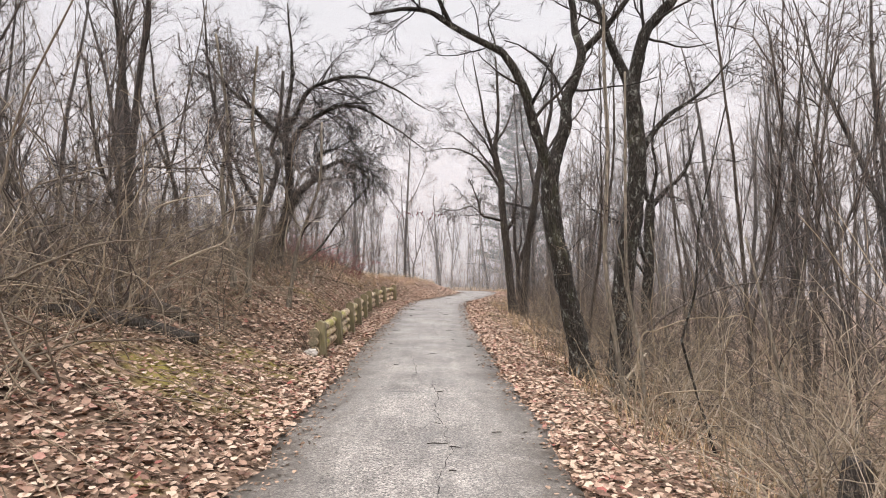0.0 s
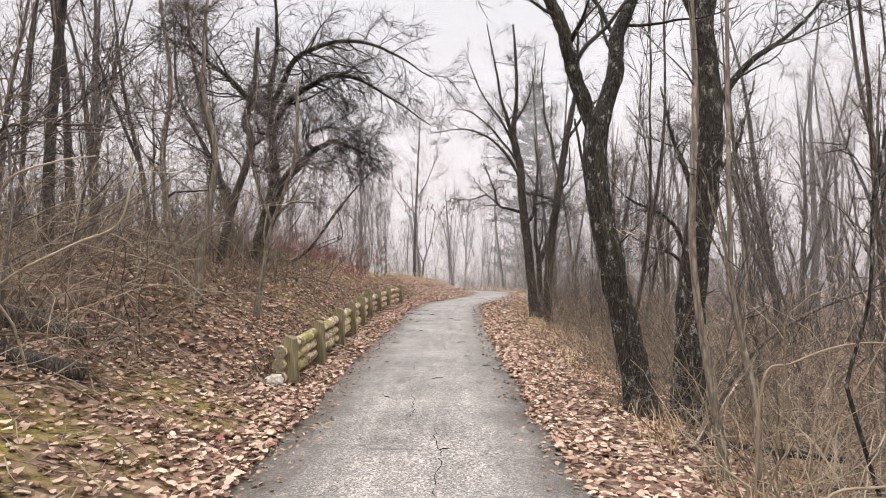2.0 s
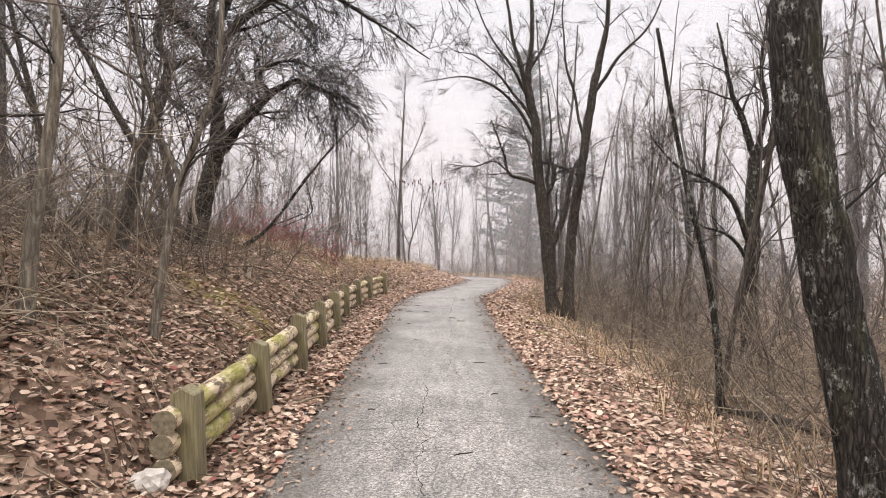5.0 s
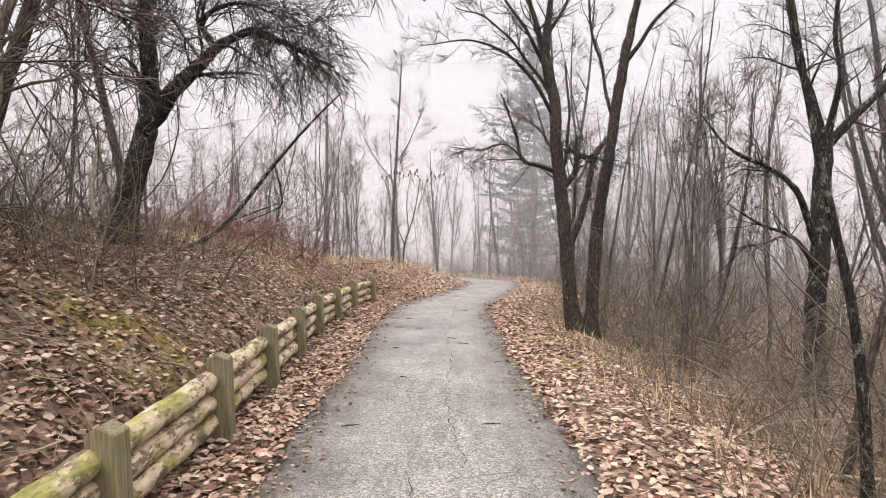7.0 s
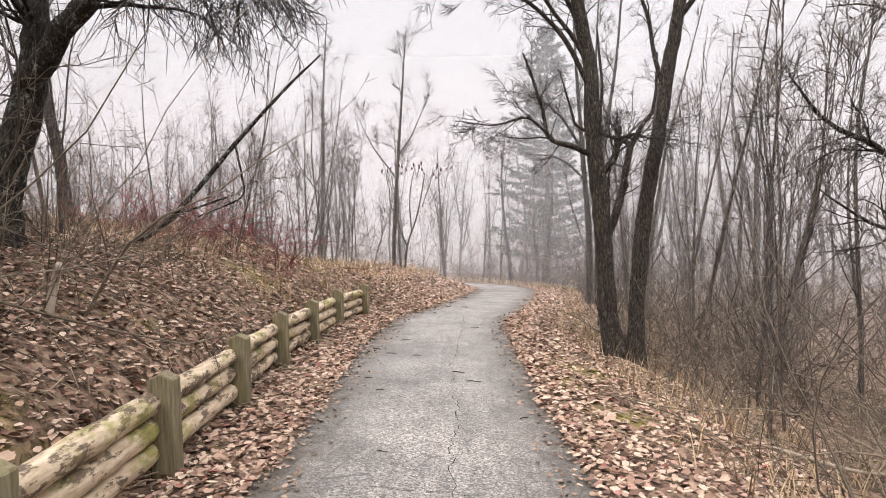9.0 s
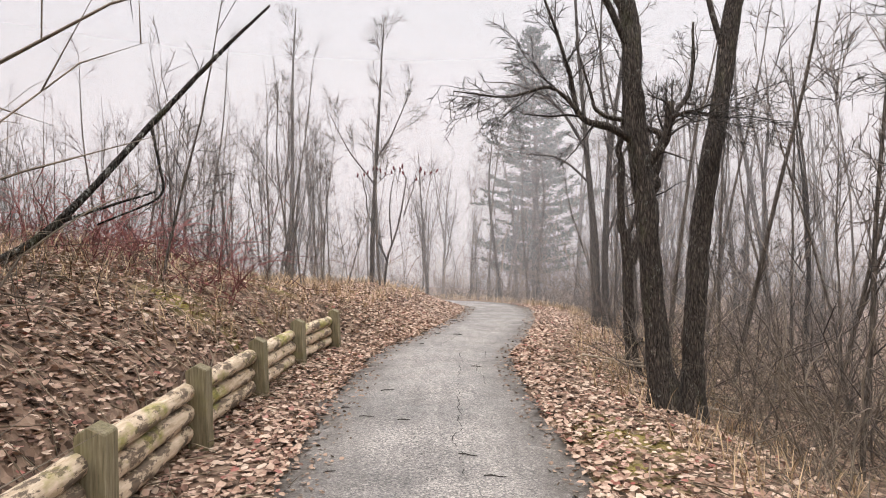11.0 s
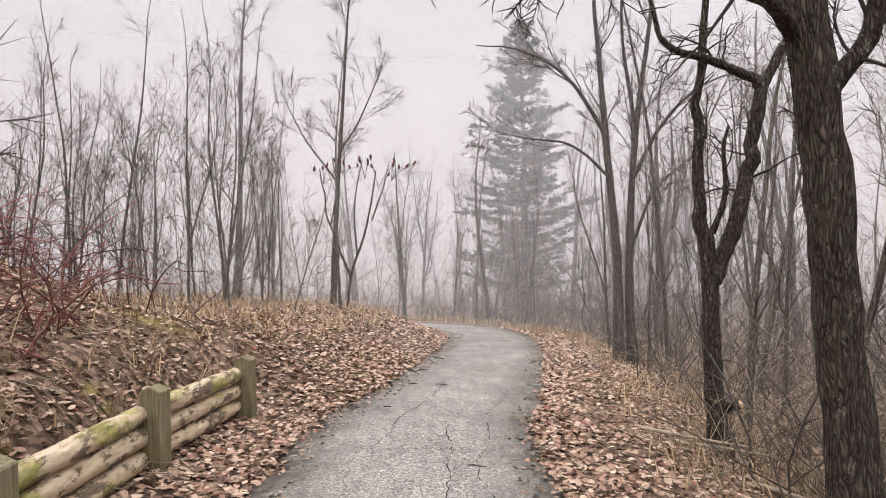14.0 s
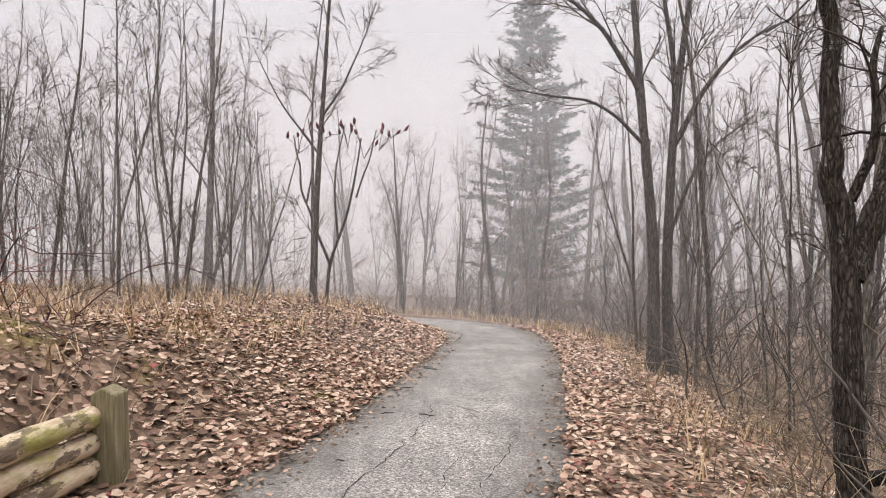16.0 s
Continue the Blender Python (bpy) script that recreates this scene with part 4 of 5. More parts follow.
tangles = [stock_tangle("tangle of long pale arching leafless stems", "arching_shrub", 2.3 + 0.35 * i, 7, 150 + i, (CANE_PALE, CANE, BARK_YOUNG)[i % 3], -0.055, "arching pale shrubs") for i in range(5)]
browns = [stock_tangle("crooked brown leafless understory shrub", "understory_shrub", 2.6 + 0.4 * i, 8, 160 + i, (CANE_GREY, TWIG)[i % 2], -0.01, "understory shrubs", (0.008, 0.02)) for i in range(4)]
dark_reds = [stock_tangle("dark reddish bramble arching to the ground", "bramble", 2.6, 4, 170 + i, CANE_DARK, -0.12, "reddish brambles", (0.006, 0.011)) for i in range(2)]
reds = [stock_shrub("arching reddish bramble canes", "bramble", 1.5, 16, 70 + i, CANE_RED, 0.6, -0.13, "reddish brambles",
                    [(4, 0.3, 0.45, 40, 0.15, -0.1, 4, 3)]) for i in range(2)]


REACH = {}  # sampled stem points of a stock, by the stock


def clear_turn(stock, x, y, scale, rng):
    """A turn about the upright at which no stem of the stock hangs over the path, or None."""
    if stock not in REACH:
        REACH[stock] = np.vstack([np.array([v.co for v in o.data.vertices])[::7] for o in stock.children])
    p = REACH[stock] * scale
    for _ in range(8):
        a = rng.uniform(0, 6.28)
        px, py = x + p[:, 0] * math.cos(a) - p[:, 1] * math.sin(a), y + p[:, 0] * math.sin(a) + p[:, 1] * math.cos(a)
        if np.abs(side(px, py)[0]).min() > 1.6:
            return a
    return None


def place(stock, x, y, scale, rng, tilt=0.0, off_path=False):
    if off_path:
        a = clear_turn(stock, x, y, scale, rng)
        if a is not None:
            copy_thing(stock, Matrix.Translation((x, y, gz(x, y) - 0.02)) @ Matrix.Rotation(a, 4, "Z") @ Matrix.Scale(scale, 4))
        return
    m = Matrix.Translation((x, y, gz(x, y) - 0.02)) @ Euler((rng.normal() * tilt, rng.normal() * tilt, rng.uniform(0, 6.28))).to_matrix().to_4x4()
    copy_thing(stock, m @ Matrix.Scale(scale, 4))


def scatter(stocks, count, box, seed, gap_left, gap_right, sizes, tilt=0.0, spacing=0.0, off_path=False):
    """Copies over the box (x0, x1, y0, y1), outside the strip kept clear on either side of the path."""
    rng = np.random.default_rng(seed)
    put, tries = [], 0
    while len(put) < count and tries < count * 30:
        tries += 1
        x, y = rng.uniform(box[0], box[1]), rng.uniform(box[2], box[3])
        s, _ = side(x, y)
        if -gap_left < s[0] < gap_right or any((x - a) ** 2 + (y - b) ** 2 < spacing ** 2 for a, b in put):
            continue
        put.append((x, y))
        place(stocks[rng.integers(len(stocks))], x, y, rng.uniform(*sizes), rng, tilt, off_path)


# woods on the bank
scatter(talls, 32, (-22, -4.8, 5, 25), 101, 5.0, 99, (0.7, 1.1), 0.05, 1.4)
scatter(thins, 34, (-12, -3.5, 5, 24), 102, 3.5, 99, (0.8, 1.2), 0.12, 0.6)
scatter(shrubs, 70, (-8.5, -3.0, 4, 21.5), 103, 3.1, 99, (0.7, 1.2), 0.12, 0.5)
scatter(canes, 12, (-6.5, -2.7, 2.5, 12), 104, 2.7, 99, (0.6, 1.1), 0.2, 0.4)
# young growth beyond the bank
scatter(thins, 135, (-22, 0.5, 31, 58), 105, 3.0, 99, (0.55, 1.0), 0.05, 0.5)
scatter(talls, 14, (-30, 2, 46, 70), 106, 4.0, 99, (0.5, 0.75), 0.03, 1.5)
scatter(shrubs, 30, (-14, 0, 30, 46), 116, 3.4, 99, (0.5, 0.9), 0.1, 1.0)
scatter(reds, 20, (-6.5, -3.1, 22.5, 28), 107, 2.9, 99, (0.8, 1.3), 0.2, 0.4)
# woods below the path
scatter(talls, 32, (7, 30, 9, 45), 108, 99, 6.5, (0.65, 1.05), 0.05, 1.4)
scatter(thins, 76, (3.0, 15, 6, 42), 109, 99, 2.9, (0.8, 1.3), 0.12, 0.6)
scatter(talls, 6, (5.2, 12, 10, 20), 137, 99, 5.2, (0.6, 0.9), 0.05, 1.2)
scatter(thins, 7, (3.4, 9, 6, 15), 138, 99, 3.3, (0.7, 1.1), 0.1, 0.5)
scatter(shrubs, 62, (4.5, 14, 8, 42), 110, 99, 2.8, (0.55, 1.1), 0.12, 0.6)
scatter(canes, 16, (2.1, 6.5, 3.0, 9.0), 111, 99, 2.3, (0.6, 1.15), 0.25, 0.35)
scatter(canes, 26, (2.3, 7, 11, 30), 117, 99, 2.5, (0.45, 0.9), 0.25, 0.4)
scatter(shrubs, 44, (2.4, 6.0, 3.5, 26), 119, 99, 2.75, (0.6, 1.0), 0.2, 0.45)
scatter(tangles, 44, (-6.0, -3.1, 3.5, 15.5), 121, 2.9, 99, (0.5, 1.1), 0.2, 0.5, True)
scatter(browns, 26, (-8, -3.6, 5, 18), 130, 3.6, 99, (0.8, 1.4), 0.15, 0.6, True)
scatter(dark_reds, 9, (-5.2, -3.2, 22.5, 28), 131, 2.9, 99, (0.7, 1.2), 0.2, 0.5, True)
scatter(tangles, 95, (2.1, 5.2, 3.0, 13), 122, 99, 2.35, (0.45, 0.95), 0.25, 0.22, True)
scatter(tangles, 26, (2.8, 8, 13, 30), 132, 99, 2.9, (0.5, 1.0), 0.25, 0.6, True)
scatter(browns, 60, (3.6, 15, 10, 40), 133, 99, 3.3, (0.8, 1.6), 0.15, 0.8, True)
scatter(browns, 34, (3.0, 8.5, 20, 34), 139, 99, 3.0, (0.5, 1.0), 0.15, 0.5, True)
scatter(browns, 44, (2, 22, 36, 56), 134, 99, 2.6, (0.8, 1.7), 0.12, 0.8, True)
scatter(browns, 46, (-9, 10, 42, 51), 136, 2.2, 2.2, (0.8, 1.5), 0.1, 0.7, True)
scatter(browns, 30, (-16, 2, 41, 58), 135, 2.4, 99, (0.7, 1.4), 0.12, 0.8, True)
# the woods that close the view and the place behind
scatter(talls, 20, (1.5, 26, 42, 72), 112, 99, 2.6, (0.5, 0.9), 0.03, 1.5)
scatter(talls, 14, (-9, 5, 43.5, 56), 120, 3.0, 3.0, (0.45, 0.75), 0.04, 1.2)
scatter(thins, 40, (-3, 14, 40.5, 54), 113, 2.2, 2.2, (0.7, 1.2), 0.05, 0.5)
scatter(shrubs, 26, (-3, 10, 40.8, 48), 118, 2.0, 2.0, (0.6, 1.0), 0.1, 0.6)
scatter(talls, 6, (-16, 16, -18, -4), 114, 4.0, 4.0, (0.8, 1.1), 0.05, 2.0)
for stock in talls + thins + shrubs + canes + reds + tangles + browns + dark_reds:
    for o in (*list(stock.children_recursive), stock):
        bpy.data.objects.remove(o)


# ---- fallen leaves ----
def leaf_shape(n, rng, size):
    """n leaves as arrays: six corners each, folded along the midrib."""
    L = size * rng.uniform(0.6, 1.3, n)
    W = L * rng.uniform(0.28, 0.48, n)
    curl = L * rng.uniform(-0.05, 0.26, n)
    z = np.zeros(n)
    p = np.stack([np.stack([-L / 2, z, z], 1), np.stack([-L * 0.2, -W, curl], 1), np.stack([L * 0.25, -W * 0.85, curl * 0.8], 1),
                  np.stack([L / 2, z, curl * 0.5], 1), np.stack([L * 0.22, W * 0.9, curl * 0.9], 1), np.stack([-L * 0.2, W, curl * 0.7], 1)], 1)
    a, b, c = rng.uniform(0, 2 * np.pi, n), rng.normal(size=n) * 0.27, rng.normal(size=n) * 0.27
    ca, sa, cb, sb, cc, sc = np.cos(a), np.sin(a), np.cos(b), np.sin(b), np.cos(c), np.sin(c)
    o, i = np.zeros(n), np.ones(n)
    rx = np.stack([i, o, o, o, cb, -sb, o, sb, cb], 1).reshape(n, 3, 3)
    ry = np.stack([cc, o, sc, o, i, o, -sc, o, cc], 1).reshape(n, 3, 3)
    rz = np.stack([ca, -sa, o, sa, ca, o, o, o, i], 1).reshape(n, 3, 3)
    return np.einsum("nij,nkj->nki", rz @ ry @ rx, p)


def strew(name, label, x, y, z, rng, size, material):
    n = len(x)
    v = leaf_shape(n, rng, size) + np.stack([x, y, z], 1)[:, None, :]
    k = np.arange(n)[:, None] * 6
    f = np.concatenate([k + np.array([0, 1, 2, 3]), k + np.array([0, 3, 4, 5])]).tolist()
    tagged(new(name, mesh_of(name, v.reshape(-1, 3), f, material, True)), label, "leaf litter", kind="stuff")


def along_path(n, rng, d_lo, d_hi, power, y_lo, y_hi, sign):
    """Random places beside the path: more of them towards d_lo where power is over 1."""
    i = rng.uniform(0, 1, n)
    idx = np.searchsorted(fine_line[:, 1], y_lo + (y_hi - y_lo) * i)
    idx = np.clip(idx, 0, len(fine_line) - 1)
    d = half_at(fine_line[idx, 1]) + d_lo + (d_hi - d_lo) * rng.uniform(0, 1, n) ** power
    c, nn, tt = fine_line[idx], fnorm[idx], ftan[idx]
    j = rng.uniform(-0.1, 0.1, n)
    return c[:, 0] + sign * nn[:, 0] * d + tt[:, 0] * j, c[:, 1] + sign * nn[:, 1] * d + tt[:, 1] * j


rng = np.random.default_rng(77)
for nm, n, lo, hi, pw, y0, y1, sg in (("leaf_litter", 60000, -0.08, 3.6, 1.2, 0.0, 37.5, -1), ("leaf_litter", 36000, -0.1, 2.3, 1.4, 0.0, 37.5, 1),
                                      ("leaf_litter", 5000, 2.0, 7.0, 1.2, 2.0, 36.0, -1), ("leaf_litter", 2500, 2.0, 7.0, 1.2, 2.0, 36.0, 1)):
    x, y = along_path(n, rng, lo, hi, pw, y0, y1, sg)
    keep = np.sin(2.3 * x + 1.1 * y) * np.sin(1.9 * y - 0.7 * x) + rng.normal(size=n) * 0.5 > -0.95
    for mx, my, mr in MOSS:
        keep &= (np.hypot(x - mx, y - my) > mr * 0.7) | (rng.uniform(size=n) < (0.38 if my < 12 else 0.7))
    x, y = x[keep], y[keep]
    strew(nm, "drift of dry brown and pinkish fallen leaves", x, y, ground_z(x, y) + rng.uniform(0.006, 0.045, len(x)), rng, 0.062, LEAF)
x, y = along_path(15000, rng, 0.5, 4.2, 1.0, 1.0, 33.0, -1)
strew("leaf_litter", "small crumbled leaf scraps over the bank", x, y, ground_z(x, y) + rng.uniform(0.004, 0.03, len(x)), rng, 0.045, LEAF)
x, y = along_path(1500, rng, -0.33, 0.06, 0.6, 1.0, 36.5, 1)
x2, y2 = along_path(2400, rng, -0.38, 0.06, 0.6, 1.0, 36.5, -1)
x, y = np.concatenate([x, x2]), np.concatenate([y, y2])
strew("leaf_litter", "scattered leaf scraps along the path's margin", x, y, path_z(side(x, y)[1]) - 0.03 * side(x, y)[0] + 0.012, rng, 0.04, LEAF_DULL)


# ---- dry grass and stems ----
def tufts(name, label, xs, ys, rng, material, height, blades, lean, width=0.006):
    v, f, k = [], [], 0
    zs = ground_z(xs, ys)
    for x, y, z in zip(xs, ys, zs):
        for _ in range(blades):
            a, h = rng.uniform(0, 6.28), height * rng.uniform(0.4, 1.3)
            o = np.array([x, y, z]) + rng.normal(size=3) * (0.05, 0.05, 0)
            tip = np.array([math.cos(a) * lean * h, math.sin(a) * lean * h, h])
            mid = o + tip * (0.45, 0.45, 0.62)
            w = np.array([-math.sin(a), math.cos(a), 0]) * width
            v += [o - w, o + w, mid - w * 0.7, mid + w * 0.7, o + tip]
            f += [(k, k + 1, k + 3, k + 2), (k + 2, k + 3, k + 4)]
            k += 5
    tagged(new(name, mesh_of(name, np.array(v), f, material, True)), label, "grass", kind="stuff")


x, y = along_path(900, rng, 0.9, 3.2, 1.0, 4, 38, 1)
tufts("dry_grass", "dry straw-coloured stems along the lower verge", x, y, rng, STRAW, 0.28, 4, 0.7)
x, y = along_path(1500, rng, 1.2, 7.0, 1.0, 21, 37, -1)
tufts("dry_grass", "rusty dry grass and stems on top of the bank", x, y, rng, STRAW, 0.26, 3, 0.8)
x, y = along_path(420, rng, 0.3, 2.5, 1.0, 36, 41, 1)
tufts("dry_grass", "dry pale grass round the bend", x, y, rng, STRAW, 0.24, 3, 0.6, 0.008)
x, y = along_path(900, rng, 1.7, 6.0, 1.0, 3, 40, 1)
tufts("dry_stems", "thin dry brown stems among the brush", x, y, rng, CANE_GREY, 0.55, 3, 1.0, 0.004)
x, y = along_path(900, rng, 2.0, 6.0, 1.0, 3, 24, -1)
tufts("dry_stems", "thin dry brown stems in the thicket", x, y, rng, CANE_GREY, 0.55, 3, 1.0, 0.004)


# ---- dead wood ----
def stick(name, label, pts, r0, r1, material, category, seed, kids=None, sides=8):
    rng = np.random.default_rng(seed)
    base = np.array(pts[0], float)
    c = smooth(np.array(pts, float) - base, 5)
    t = Tubes()
    t.add(c, np.linspace(r0, r1, len(c)), sides, 0.06, rng)
    if kids:
        grow(rng, [t], c, r0, r1, kids)
    ob = tagged(new(name, t.mesh(name, material)), label, category)
    ob.location = base
    return ob


def on_ground(x, y, h=0.0):
    return (x, y, gz(x, y) + h)


stick("fallen_log", "weathered fallen log lying in the brush", [on_ground(-4.6, 7.6, 0.06), on_ground(-3.9, 7.9, 0.1), on_ground(-3.1, 8.4, 0.08)], 0.11, 0.08, BARK_GREY, "log", 201, sides=14)
stick("fallen_branch", "bleached forked fallen branch", [on_ground(2.35, 9.4, 0.02), on_ground(2.6, 9.6, 0.3), on_ground(2.95, 9.8, 0.75)], 0.025, 0.01, DEADWOOD, "branch", 202, [(3, 0.2, 0.4, 50, 0.2, 0, 4, 3)])
stick("fallen_log", "thin dark log lying behind the leaning trees", [on_ground(2.4, 9.9, 0.06), on_ground(3.1, 9.8, 0.12), on_ground(3.9, 9.6, 0.25)], 0.05, 0.035, BARK_DARK, "log", 203)
stick("dead_stick", "short pale broken stick stuck in the bank", [on_ground(-3.45, 17.6, -0.02), (-3.4, 17.6, gz(-3.4, 17.6) + 0.25), (-3.3, 17.5, gz(-3.3, 17.5) + 0.48)], 0.038, 0.028, DEADWOOD, "stick", 204)
stick("dead_stick", "bleached dead stick caught upright in the thicket", [(-3.83, 16.4, 1.85), (-3.87, 16.4, 2.17), (-3.76, 16.4, 2.74)], 0.022, 0.014, DEADWOOD, "stick", 206)
stick("tree_stump", "grey weathered stump among the canes", [on_ground(2.95, 4.9, -0.1), on_ground(2.97, 4.9, 0.3), on_ground(3.0, 4.9, 0.62)], 0.13, 0.1, BARK_GREY, "stump", 205, sides=14)
hero_tree("dead_sapling", "dark dead sapling with a broken top leaning over the verge", [("stem", [(2.84, 14.4, -0.5), (2.81, 14.4, 0.29), (2.71, 14.4, 1.11), (2.49, 14.4, 2.09), (2.31, 14.4, 3.07), (2.17, 14.4, 3.93)], 0.045, 0.02)], None, BARK_DARK, TWIG_DARK, 230, "dead stem")
hero_tree("pale_sapling", "pale slender sapling in front of the brush", [("stem", [(2.31, 8.36, -0.63), (2.13, 8.36, 0.57), (2.03, 8.36, 1.56), (2.09, 8.36, 2.88), (2.07, 8.36, 3.95), (2.08, 8.36, 4.75)], 0.036, 0.018)], [(7, 0.3, 0.7, 40, 0.14, 0.03, 4, 3), (4, 0.2, 0.35, 42, 0.16, 0.02, 2, 3)], BARK_PALE, TWIG, 231, "sapling")
for k, (x, y, a, b) in enumerate(((4.3, 12.6, 0.35, 3.0), (3.9, 7.4, 0.5, 2.6))):
    hero_tree("pale_sapling", "thin pale sapling leaning among the brush", [
        ("stem", [on_ground(x, y, -0.1), (x - a * 0.5, y, gz(x, y) + b * 0.5), (x - a, y + 0.1, gz(x, y) + b)], 0.034, 0.012),
        ("branch", [(x - a * 0.4, y, gz(x, y) + b * 0.4), (x - a * 0.1, y, gz(x, y) + b * 0.6), (x + a * 0.3, y + 0.1, gz(x, y) + b * 0.9)], 0.014, 0.005)],
        [(6, 0.3, 0.7, 50, 0.2, 0, 4, 3), (3, 0.2, 0.3, 45, 0.2, 0, 3, 3)], BARK_PALE, TWIG, 210 + k, "sapling")
hero_tree("pale_sapling", "pale crooked sapling standing among the canes", [("stem", [(2.38, 8.0, -0.6), (2.35, 8.0, 0.35), (2.27, 8.0, 0.8), (2.2, 8.0, 1.29), (2.2, 8.0, 2.3), (2.23, 8.0, 3.8)], 0.03, 0.014),
    ("branch", [(2.24, 8.0, 0.95), (2.1, 7.9, 1.5), (2.0, 7.9, 2.0)], 0.012, 0.005)], [(7, 0.3, 0.7, 40, 0.14, 0.03, 4, 3), (4, 0.2, 0.35, 42, 0.16, 0.02, 2, 3)], BARK_PALE, TWIG, 232, "sapling")
hero_tree("crooked_vine", "dark crooked vine hanging among the canes", [("stem", [(2.8, 7.0, -0.5), (2.51, 7.0, 0.56), (2.5, 7.0, 0.75), (2.64, 7.0, 1.23), (2.68, 7.0, 1.82), (2.75, 7.0, 2.15), (3.0, 7.0, 3.13)], 0.014, 0.008)],
          [(5, 0.3, 0.6, 50, 0.2, 0, 4, 3), (3, 0.2, 0.3, 45, 0.2, 0, 2, 3)], BARK_DARK, TWIG_DARK, 233, "vine")
stick("arching_branch", "long pale branch arching through the canes", [on_ground(2.1, 7.5, -0.05), (2.19, 7.5, 0.61), (2.39, 7.5, 0.74), (2.75, 7.5, 0.86), (3.11, 7.5, 0.86), (3.51, 7.5, 0.73), on_ground(4.0, 7.5, 0.0)], 0.009, 0.005, CANE, "branch", 234, [(6, 0.2, 0.5, 50, 0.2, 0, 4, 3)])
stick("fallen_limb", "dark crooked fallen limb propped in the brush", [on_ground(2.3, 9.2, 0.02), (2.69, 9.0, 0.5), (3.2, 9.0, 0.9), (3.9, 9.1, 1.15), (4.6, 9.2, 1.2)], 0.024, 0.012, BARK_YOUNG, "branch", 235, [(5, 0.3, 0.7, 50, 0.2, 0, 4, 3)])
stick("arching_branch", "pale crooked branch lying over the canes", [on_ground(1.85, 6.3, 0.02), (1.95, 6.3, 0.22), (2.23, 6.3, 0.29), (2.58, 6.3, 0.28), (2.72, 6.3, 0.15), on_ground(3.0, 6.3, 0.0)], 0.009, 0.005, CANE, "branch", 236, [(5, 0.2, 0.45, 50, 0.2, 0, 4, 3)])
stick("arching_branch", "long pale cane arching up out of the thicket", [on_ground(-4.0, 8.0, -0.05), (-3.57, 8.0, 1.38), (-2.98, 8.0, 1.69), (-2.6, 8.0, 1.85), (-2.49, 8.0, 2.2), (-2.51, 8.0, 2.44)], 0.013, 0.005, CANE_PALE, "branch", 237, [(7, 0.25, 0.5, 45, 0.2, 0, 4, 3), (3, 0.2, 0.2, 45, 0.2, 0, 2, 3)])
stick("arching_branch", "pale stem bending over the thicket's edge", [on_ground(-3.8, 8.0, -0.05), (-3.72, 8.0, 1.42), (-3.64, 8.0, 1.82), (-3.48, 8.0, 2.22), (-3.1, 8.0, 2.36), (-2.77, 8.0, 2.4)], 0.015, 0.006, CANE_PALE, "branch", 238, [(7, 0.3, 0.5, 45, 0.2, 0, 4, 3), (3, 0.2, 0.2, 45, 0.2, 0, 2, 3)])
hero_tree("pale_sapling", "pale leaning sapling at the thicket's edge", [("stem", [(-4.35, 9.0, 0.7), (-4.37, 9.0, 1.33), (-4.31, 9.0, 2.01), (-4.46, 9.0, 2.56), (-4.64, 9.0, 3.07), (-4.8, 9.0, 4.4)], 0.05, 0.02),
    ("branch", [(-4.46, 9.0, 2.5), (-4.19, 9.0, 2.86), (-3.5, 9.0, 2.88), (-3.09, 9.0, 2.83)], 0.022, 0.008)], SPREAD, BARK_YOUNG, TWIG, 239, "sapling")
stick("fallen_log", "mossy rotting log lying along the thicket's edge", [on_ground(-5.2, 9.2, 0.1), on_ground(-4.3, 9.1, 0.14), on_ground(-3.5, 9.05, 0.1)], 0.13, 0.1, BARK_YOUNG, "log", 240, sides=14)
sawn = stick("sawn_log", "thin dark log with a pale sawn end", [on_ground(3.9, 14.2, 0.06), on_ground(3.4, 14.3, 0.1), on_ground(2.87, 14.4, 0.1)], 0.055, 0.045, BARK_GREY, "log", 241, sides=12)
sawn.data.materials.append(FRESH)
sawn.data.polygons[-1].material_index = 1
for k, ends in enumerate((((2.9, 23.6), (3.6, 23.4), (4.6, 23.5)), ((2.35, 25.3), (2.7, 25.05), (3.1, 24.8)), ((2.1, 25.6), (2.5, 25.2), (2.95, 24.95)), ((2.6, 24.3), (3.3, 24.0), (4.0, 24.2)),
                          ((3.0, 15.2), (3.6, 15.0), (4.3, 15.3)), ((2.9, 16.4), (3.4, 16.9), (4.2, 17.1)), ((3.1, 13.2), (3.9, 13.4), (4.7, 13.1)), ((2.7, 18.3), (3.4, 18.0), (4.2, 18.4)))):
    stick("fallen_branch", "bleached fallen branch lying in the brush", [on_ground(x, y, 0.08 + 0.1 * i) for i, (x, y) in enumerate(ends)], 0.024, 0.01, CANE_PALE, "branch", 250 + k, [(5, 0.2, 0.5, 45, 0.15, 0, 4, 3), (2, 0.2, 0.25, 45, 0.15, 0, 2, 3)], 6)
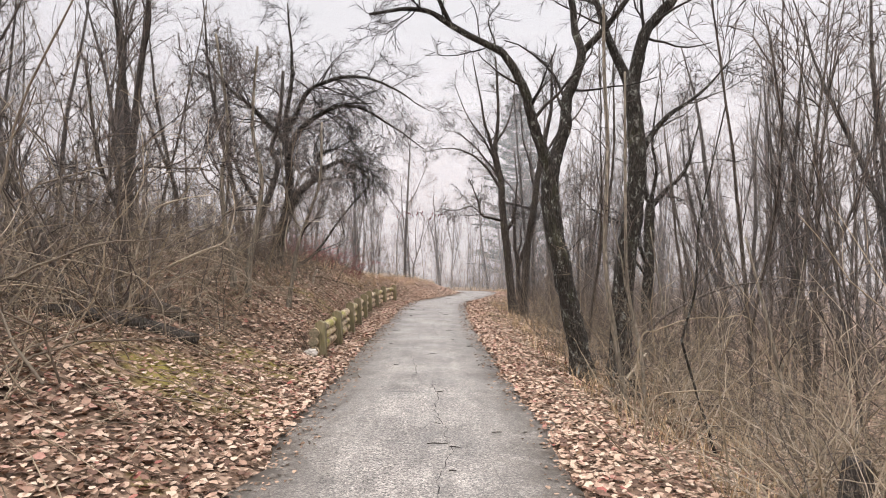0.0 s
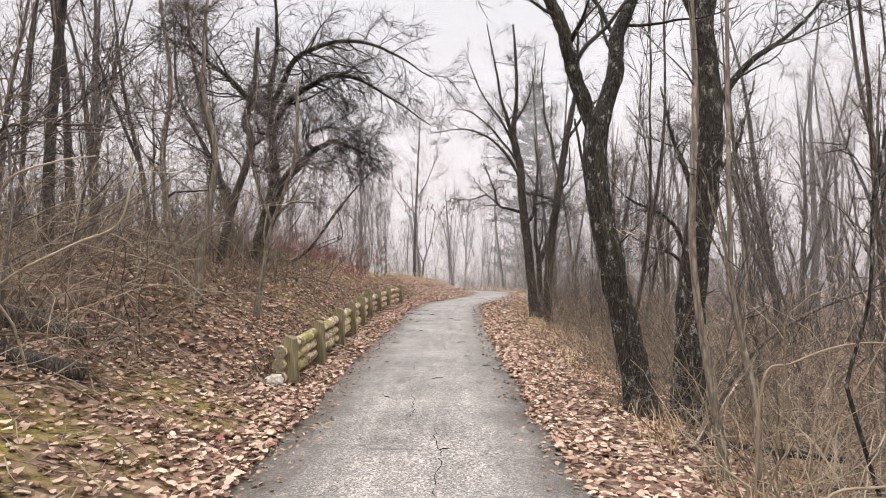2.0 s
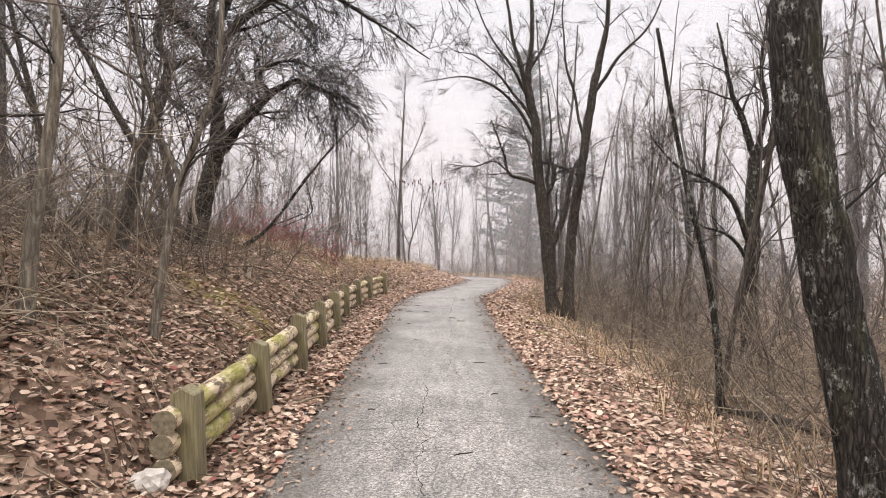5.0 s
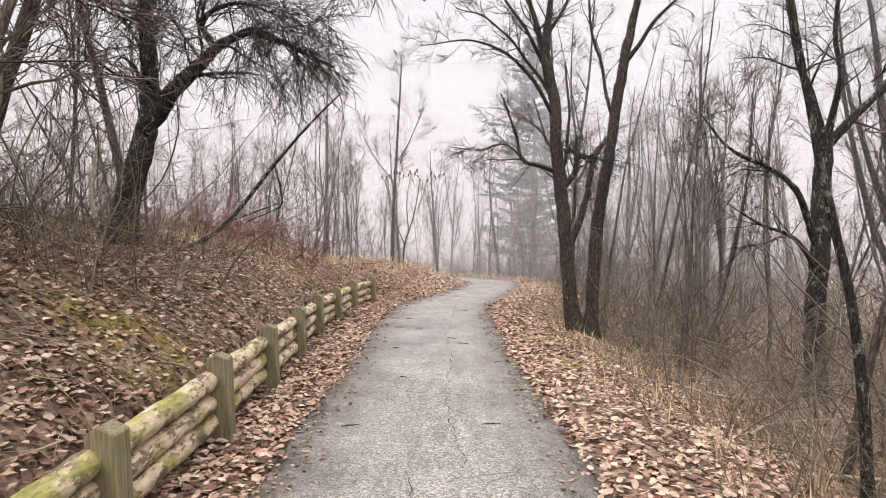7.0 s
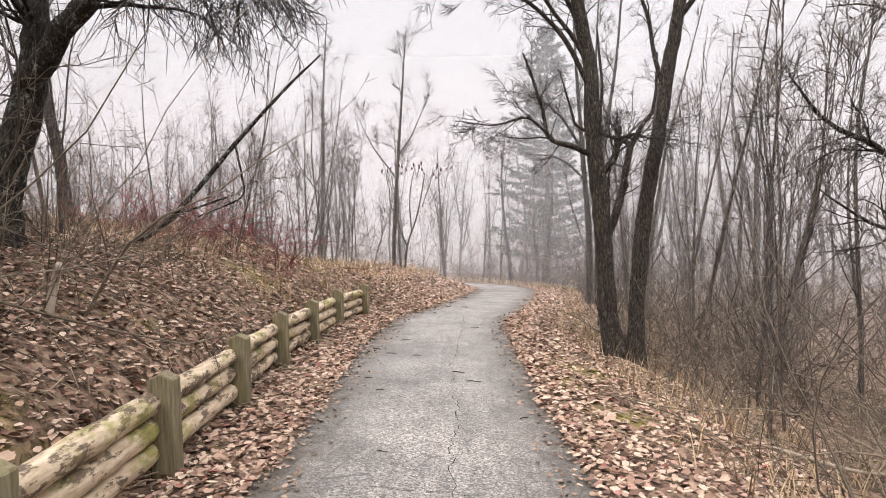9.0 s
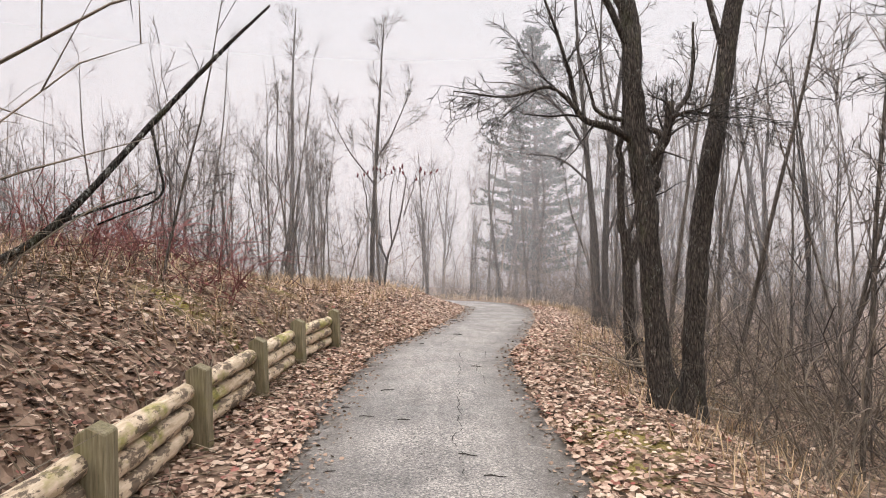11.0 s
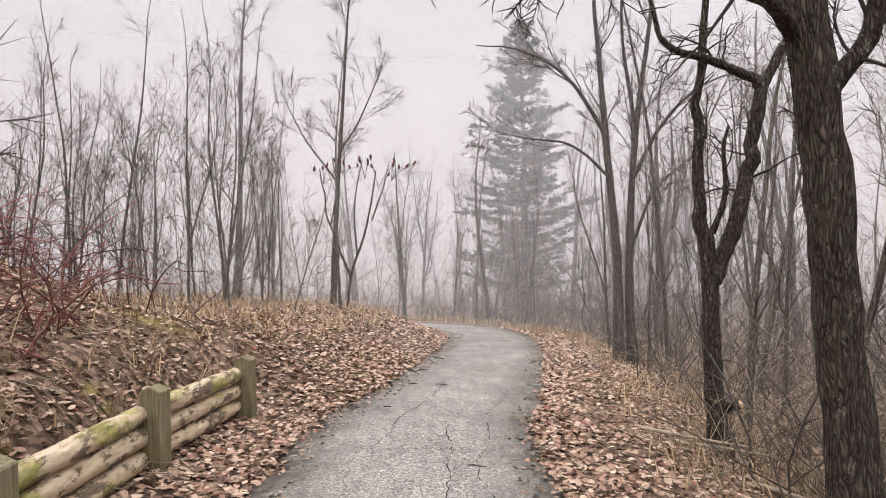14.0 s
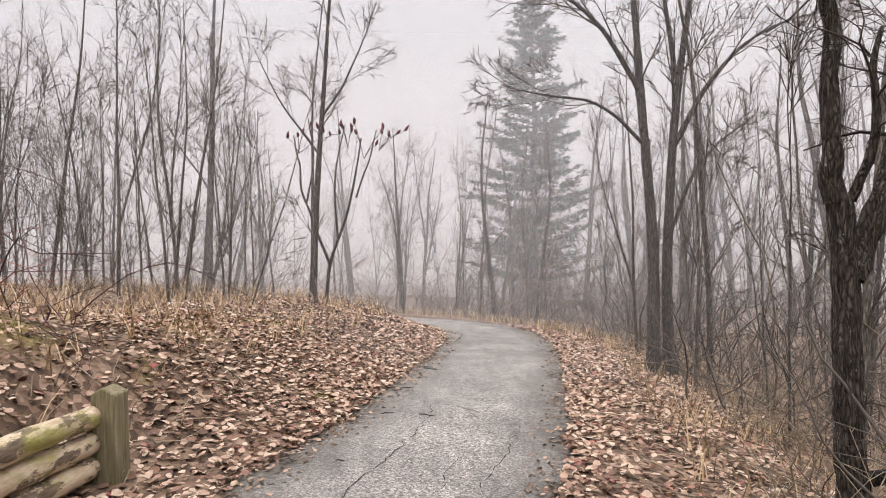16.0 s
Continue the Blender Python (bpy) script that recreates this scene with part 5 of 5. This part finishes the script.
for k, (x, y, ln, a) in enumerate(((-1.75, 13.2, 0.7, 0.5), (2.1, 9.0, 0.9, 2.4), (1.9, 16.0, 0.6, 1.9), (2.3, 18.5, 0.9, 2.6), (2.0, 24.2, 0.7, 0.4), (2.5, 24.6, 1.2, 2.7),
                                   (-2.6, 6.0, 1.0, 0.9), (-2.9, 8.2, 0.8, 2.2), (-2.7, 15.2, 0.9, 1.1), (-1.7, 19.0, 0.6, 0.9))):
    pts = [on_ground(x + math.cos(a) * ln * u, y + math.sin(a) * ln * u, 0.03 + 0.02 * (i % 2)) for i, u in enumerate((0, 0.35, 0.7, 1))]
    stick("fallen_branch", "dry fallen branch lying on the leaves", pts, 0.011, 0.004, CANE, "branch", 220 + k, [(3, 0.2, 0.25, 45, 0.15, 0, 3, 3)], 5)
rng = np.random.default_rng(88)
for k in range(34):
    s, y = rng.uniform(-0.95, 1.0), rng.uniform(2.5, 31)
    x = float(np.interp(y, LINE[:, 1][:120], LINE[:, 0][:120])) + s
    a, ln = rng.uniform(-0.6, 0.6), rng.uniform(0.06, 0.2)
    z = path_surface(x, y) + 0.008
    t = Tubes()
    t.add([(-ln / 2, 0, 0), (-ln / 6, ln * 0.05, 0.004), (ln / 6, -ln * 0.03, 0.003), (ln / 2, ln * 0.06, 0)], [0.004, 0.0055, 0.005, 0.003], 5)
    ob = tagged(new("twig", t.mesh("twig", TWIG_DARK)), "small dark twig lying on the asphalt", "twig", "twigs on the path")
    ob.matrix_basis = Matrix.Translation((x, y, z)) @ Euler((0, 0, a)).to_matrix().to_4x4()

v_rng = np.random.default_rng(131)
debris = Tubes()
for n, lo, hi, y0, y1, sg in ((1500, 0.6, 3.2, 3, 27, -1), (700, 0.5, 2.6, 3, 30, 1)):
    xs, ys = along_path(n, v_rng, lo, hi, 1.0, y0, y1, sg)
    for x, y in zip(xs, ys):
        a, ln = v_rng.uniform(0, 6.28), v_rng.uniform(0.15, 0.7)
        ends = [(x + math.cos(a) * ln * u + v_rng.normal() * 0.02, y + math.sin(a) * ln * u + v_rng.normal() * 0.02) for u in (0, 0.5, 1)]
        zs = ground_z([e[0] for e in ends], [e[1] for e in ends]) + 0.05 + v_rng.uniform(0, 0.05, 3)
        debris.add([(*e, z) for e, z in zip(ends, zs)], [v_rng.uniform(0.003, 0.008), 0.004, 0.002], 3, cap=False)
tagged(new("twig_litter", debris.mesh("twig_litter", CANE)), "dry broken twigs strewn over the leaves", "twig litter", kind="stuff")

# stone beside the first post
bm = bmesh.new()
bmesh.ops.create_icosphere(bm, subdivisions=3, radius=1)
for v in bm.verts:
    n = noise.noise(v.co * 1.7)
    v.co = Vector((v.co.x * 0.12, v.co.y * 0.1, v.co.z * 0.085)) * (1 + 0.35 * n)
me = bpy.data.meshes.new("stone")
bm.to_mesh(me)
bm.free()
me.materials.append(STONE)
ob = tagged(new("stone", me), "pale rounded stone at the foot of the end post", "stone")
ob.location = (-2.16, 10.85, gz(-2.16, 10.85) + 0.05)

# cracks along the asphalt
rng = np.random.default_rng(91)
CRACKS = [(0.15, 3.0, 9.5, 1), (-0.15, 9.5, 14.0, 1), (0.2, 14.2, 19.0, 1), (0.25, 19.5, 26.5, 1), (0.6, 23.0, 27.5, 1), (-0.35, 24.5, 28.5, 1)]
lines = []
for s, y0, y1, _ in CRACKS:
    n = int((y1 - y0) / 0.07)
    y = np.linspace(y0, y1, n)
    w = np.cumsum(rng.normal(size=n)) * 0.018
    x = np.interp(y, LINE[:120, 1], LINE[:120, 0]) + s + w - np.linspace(0, w[-1], n)
    lines.append((x, y))
for y in (12.6, 16.4, 24.6):
    n = 30
    x = np.linspace(-0.9, 0.2 + rng.uniform(0, 0.7), n) + float(np.interp(y, LINE[:120, 1], LINE[:120, 0]))
    lines.append((x, y + np.cumsum(rng.normal(size=n)) * 0.014))
for x, y in lines:
    v, f = [], []
    for i in range(len(x)):
        h = 0.0035 * rng.uniform(0.1, 1.6)
        z = path_surface(x[i], y[i]) + 0.0045
        across = abs(y[-1] - y[0]) < 0.8
        v += [(x[i] - (0 if across else h), y[i] - (h if across else 0), z), (x[i] + (0 if across else h), y[i] + (h if across else 0), z)]
        if i:
            k = 2 * i
            f.append((k - 2, k - 1, k + 1, k))
    part("crack", mesh_of("crack", v, f, TAR, True), path_ob, "dark open crack in the asphalt")

# single leaves that lie nearest the walk
rng = np.random.default_rng(95)
leaf_meshes = []
for _ in range(6):
    v = leaf_shape(1, rng, 0.085)[0]
    v[:, 2] -= v[:, 2].min()
    leaf_meshes.append(mesh_of("leaf", v, [(0, 1, 2, 3), (0, 3, 4, 5)], LEAF_ONE, True))
for k in range(260):
    x, y = along_path(1, rng, 0.0, 1.1, 1.0, 3.0, 27.0, 1 if k % 2 else -1)
    o = part("leaf", leaf_meshes[k % 6], ground)
    o.matrix_basis = Matrix.Translation((x[0], y[0], gz(x[0], y[0]) + 0.045)) @ Euler((rng.normal() * 0.3, rng.normal() * 0.3, rng.uniform(0, 6.28))).to_matrix().to_4x4()
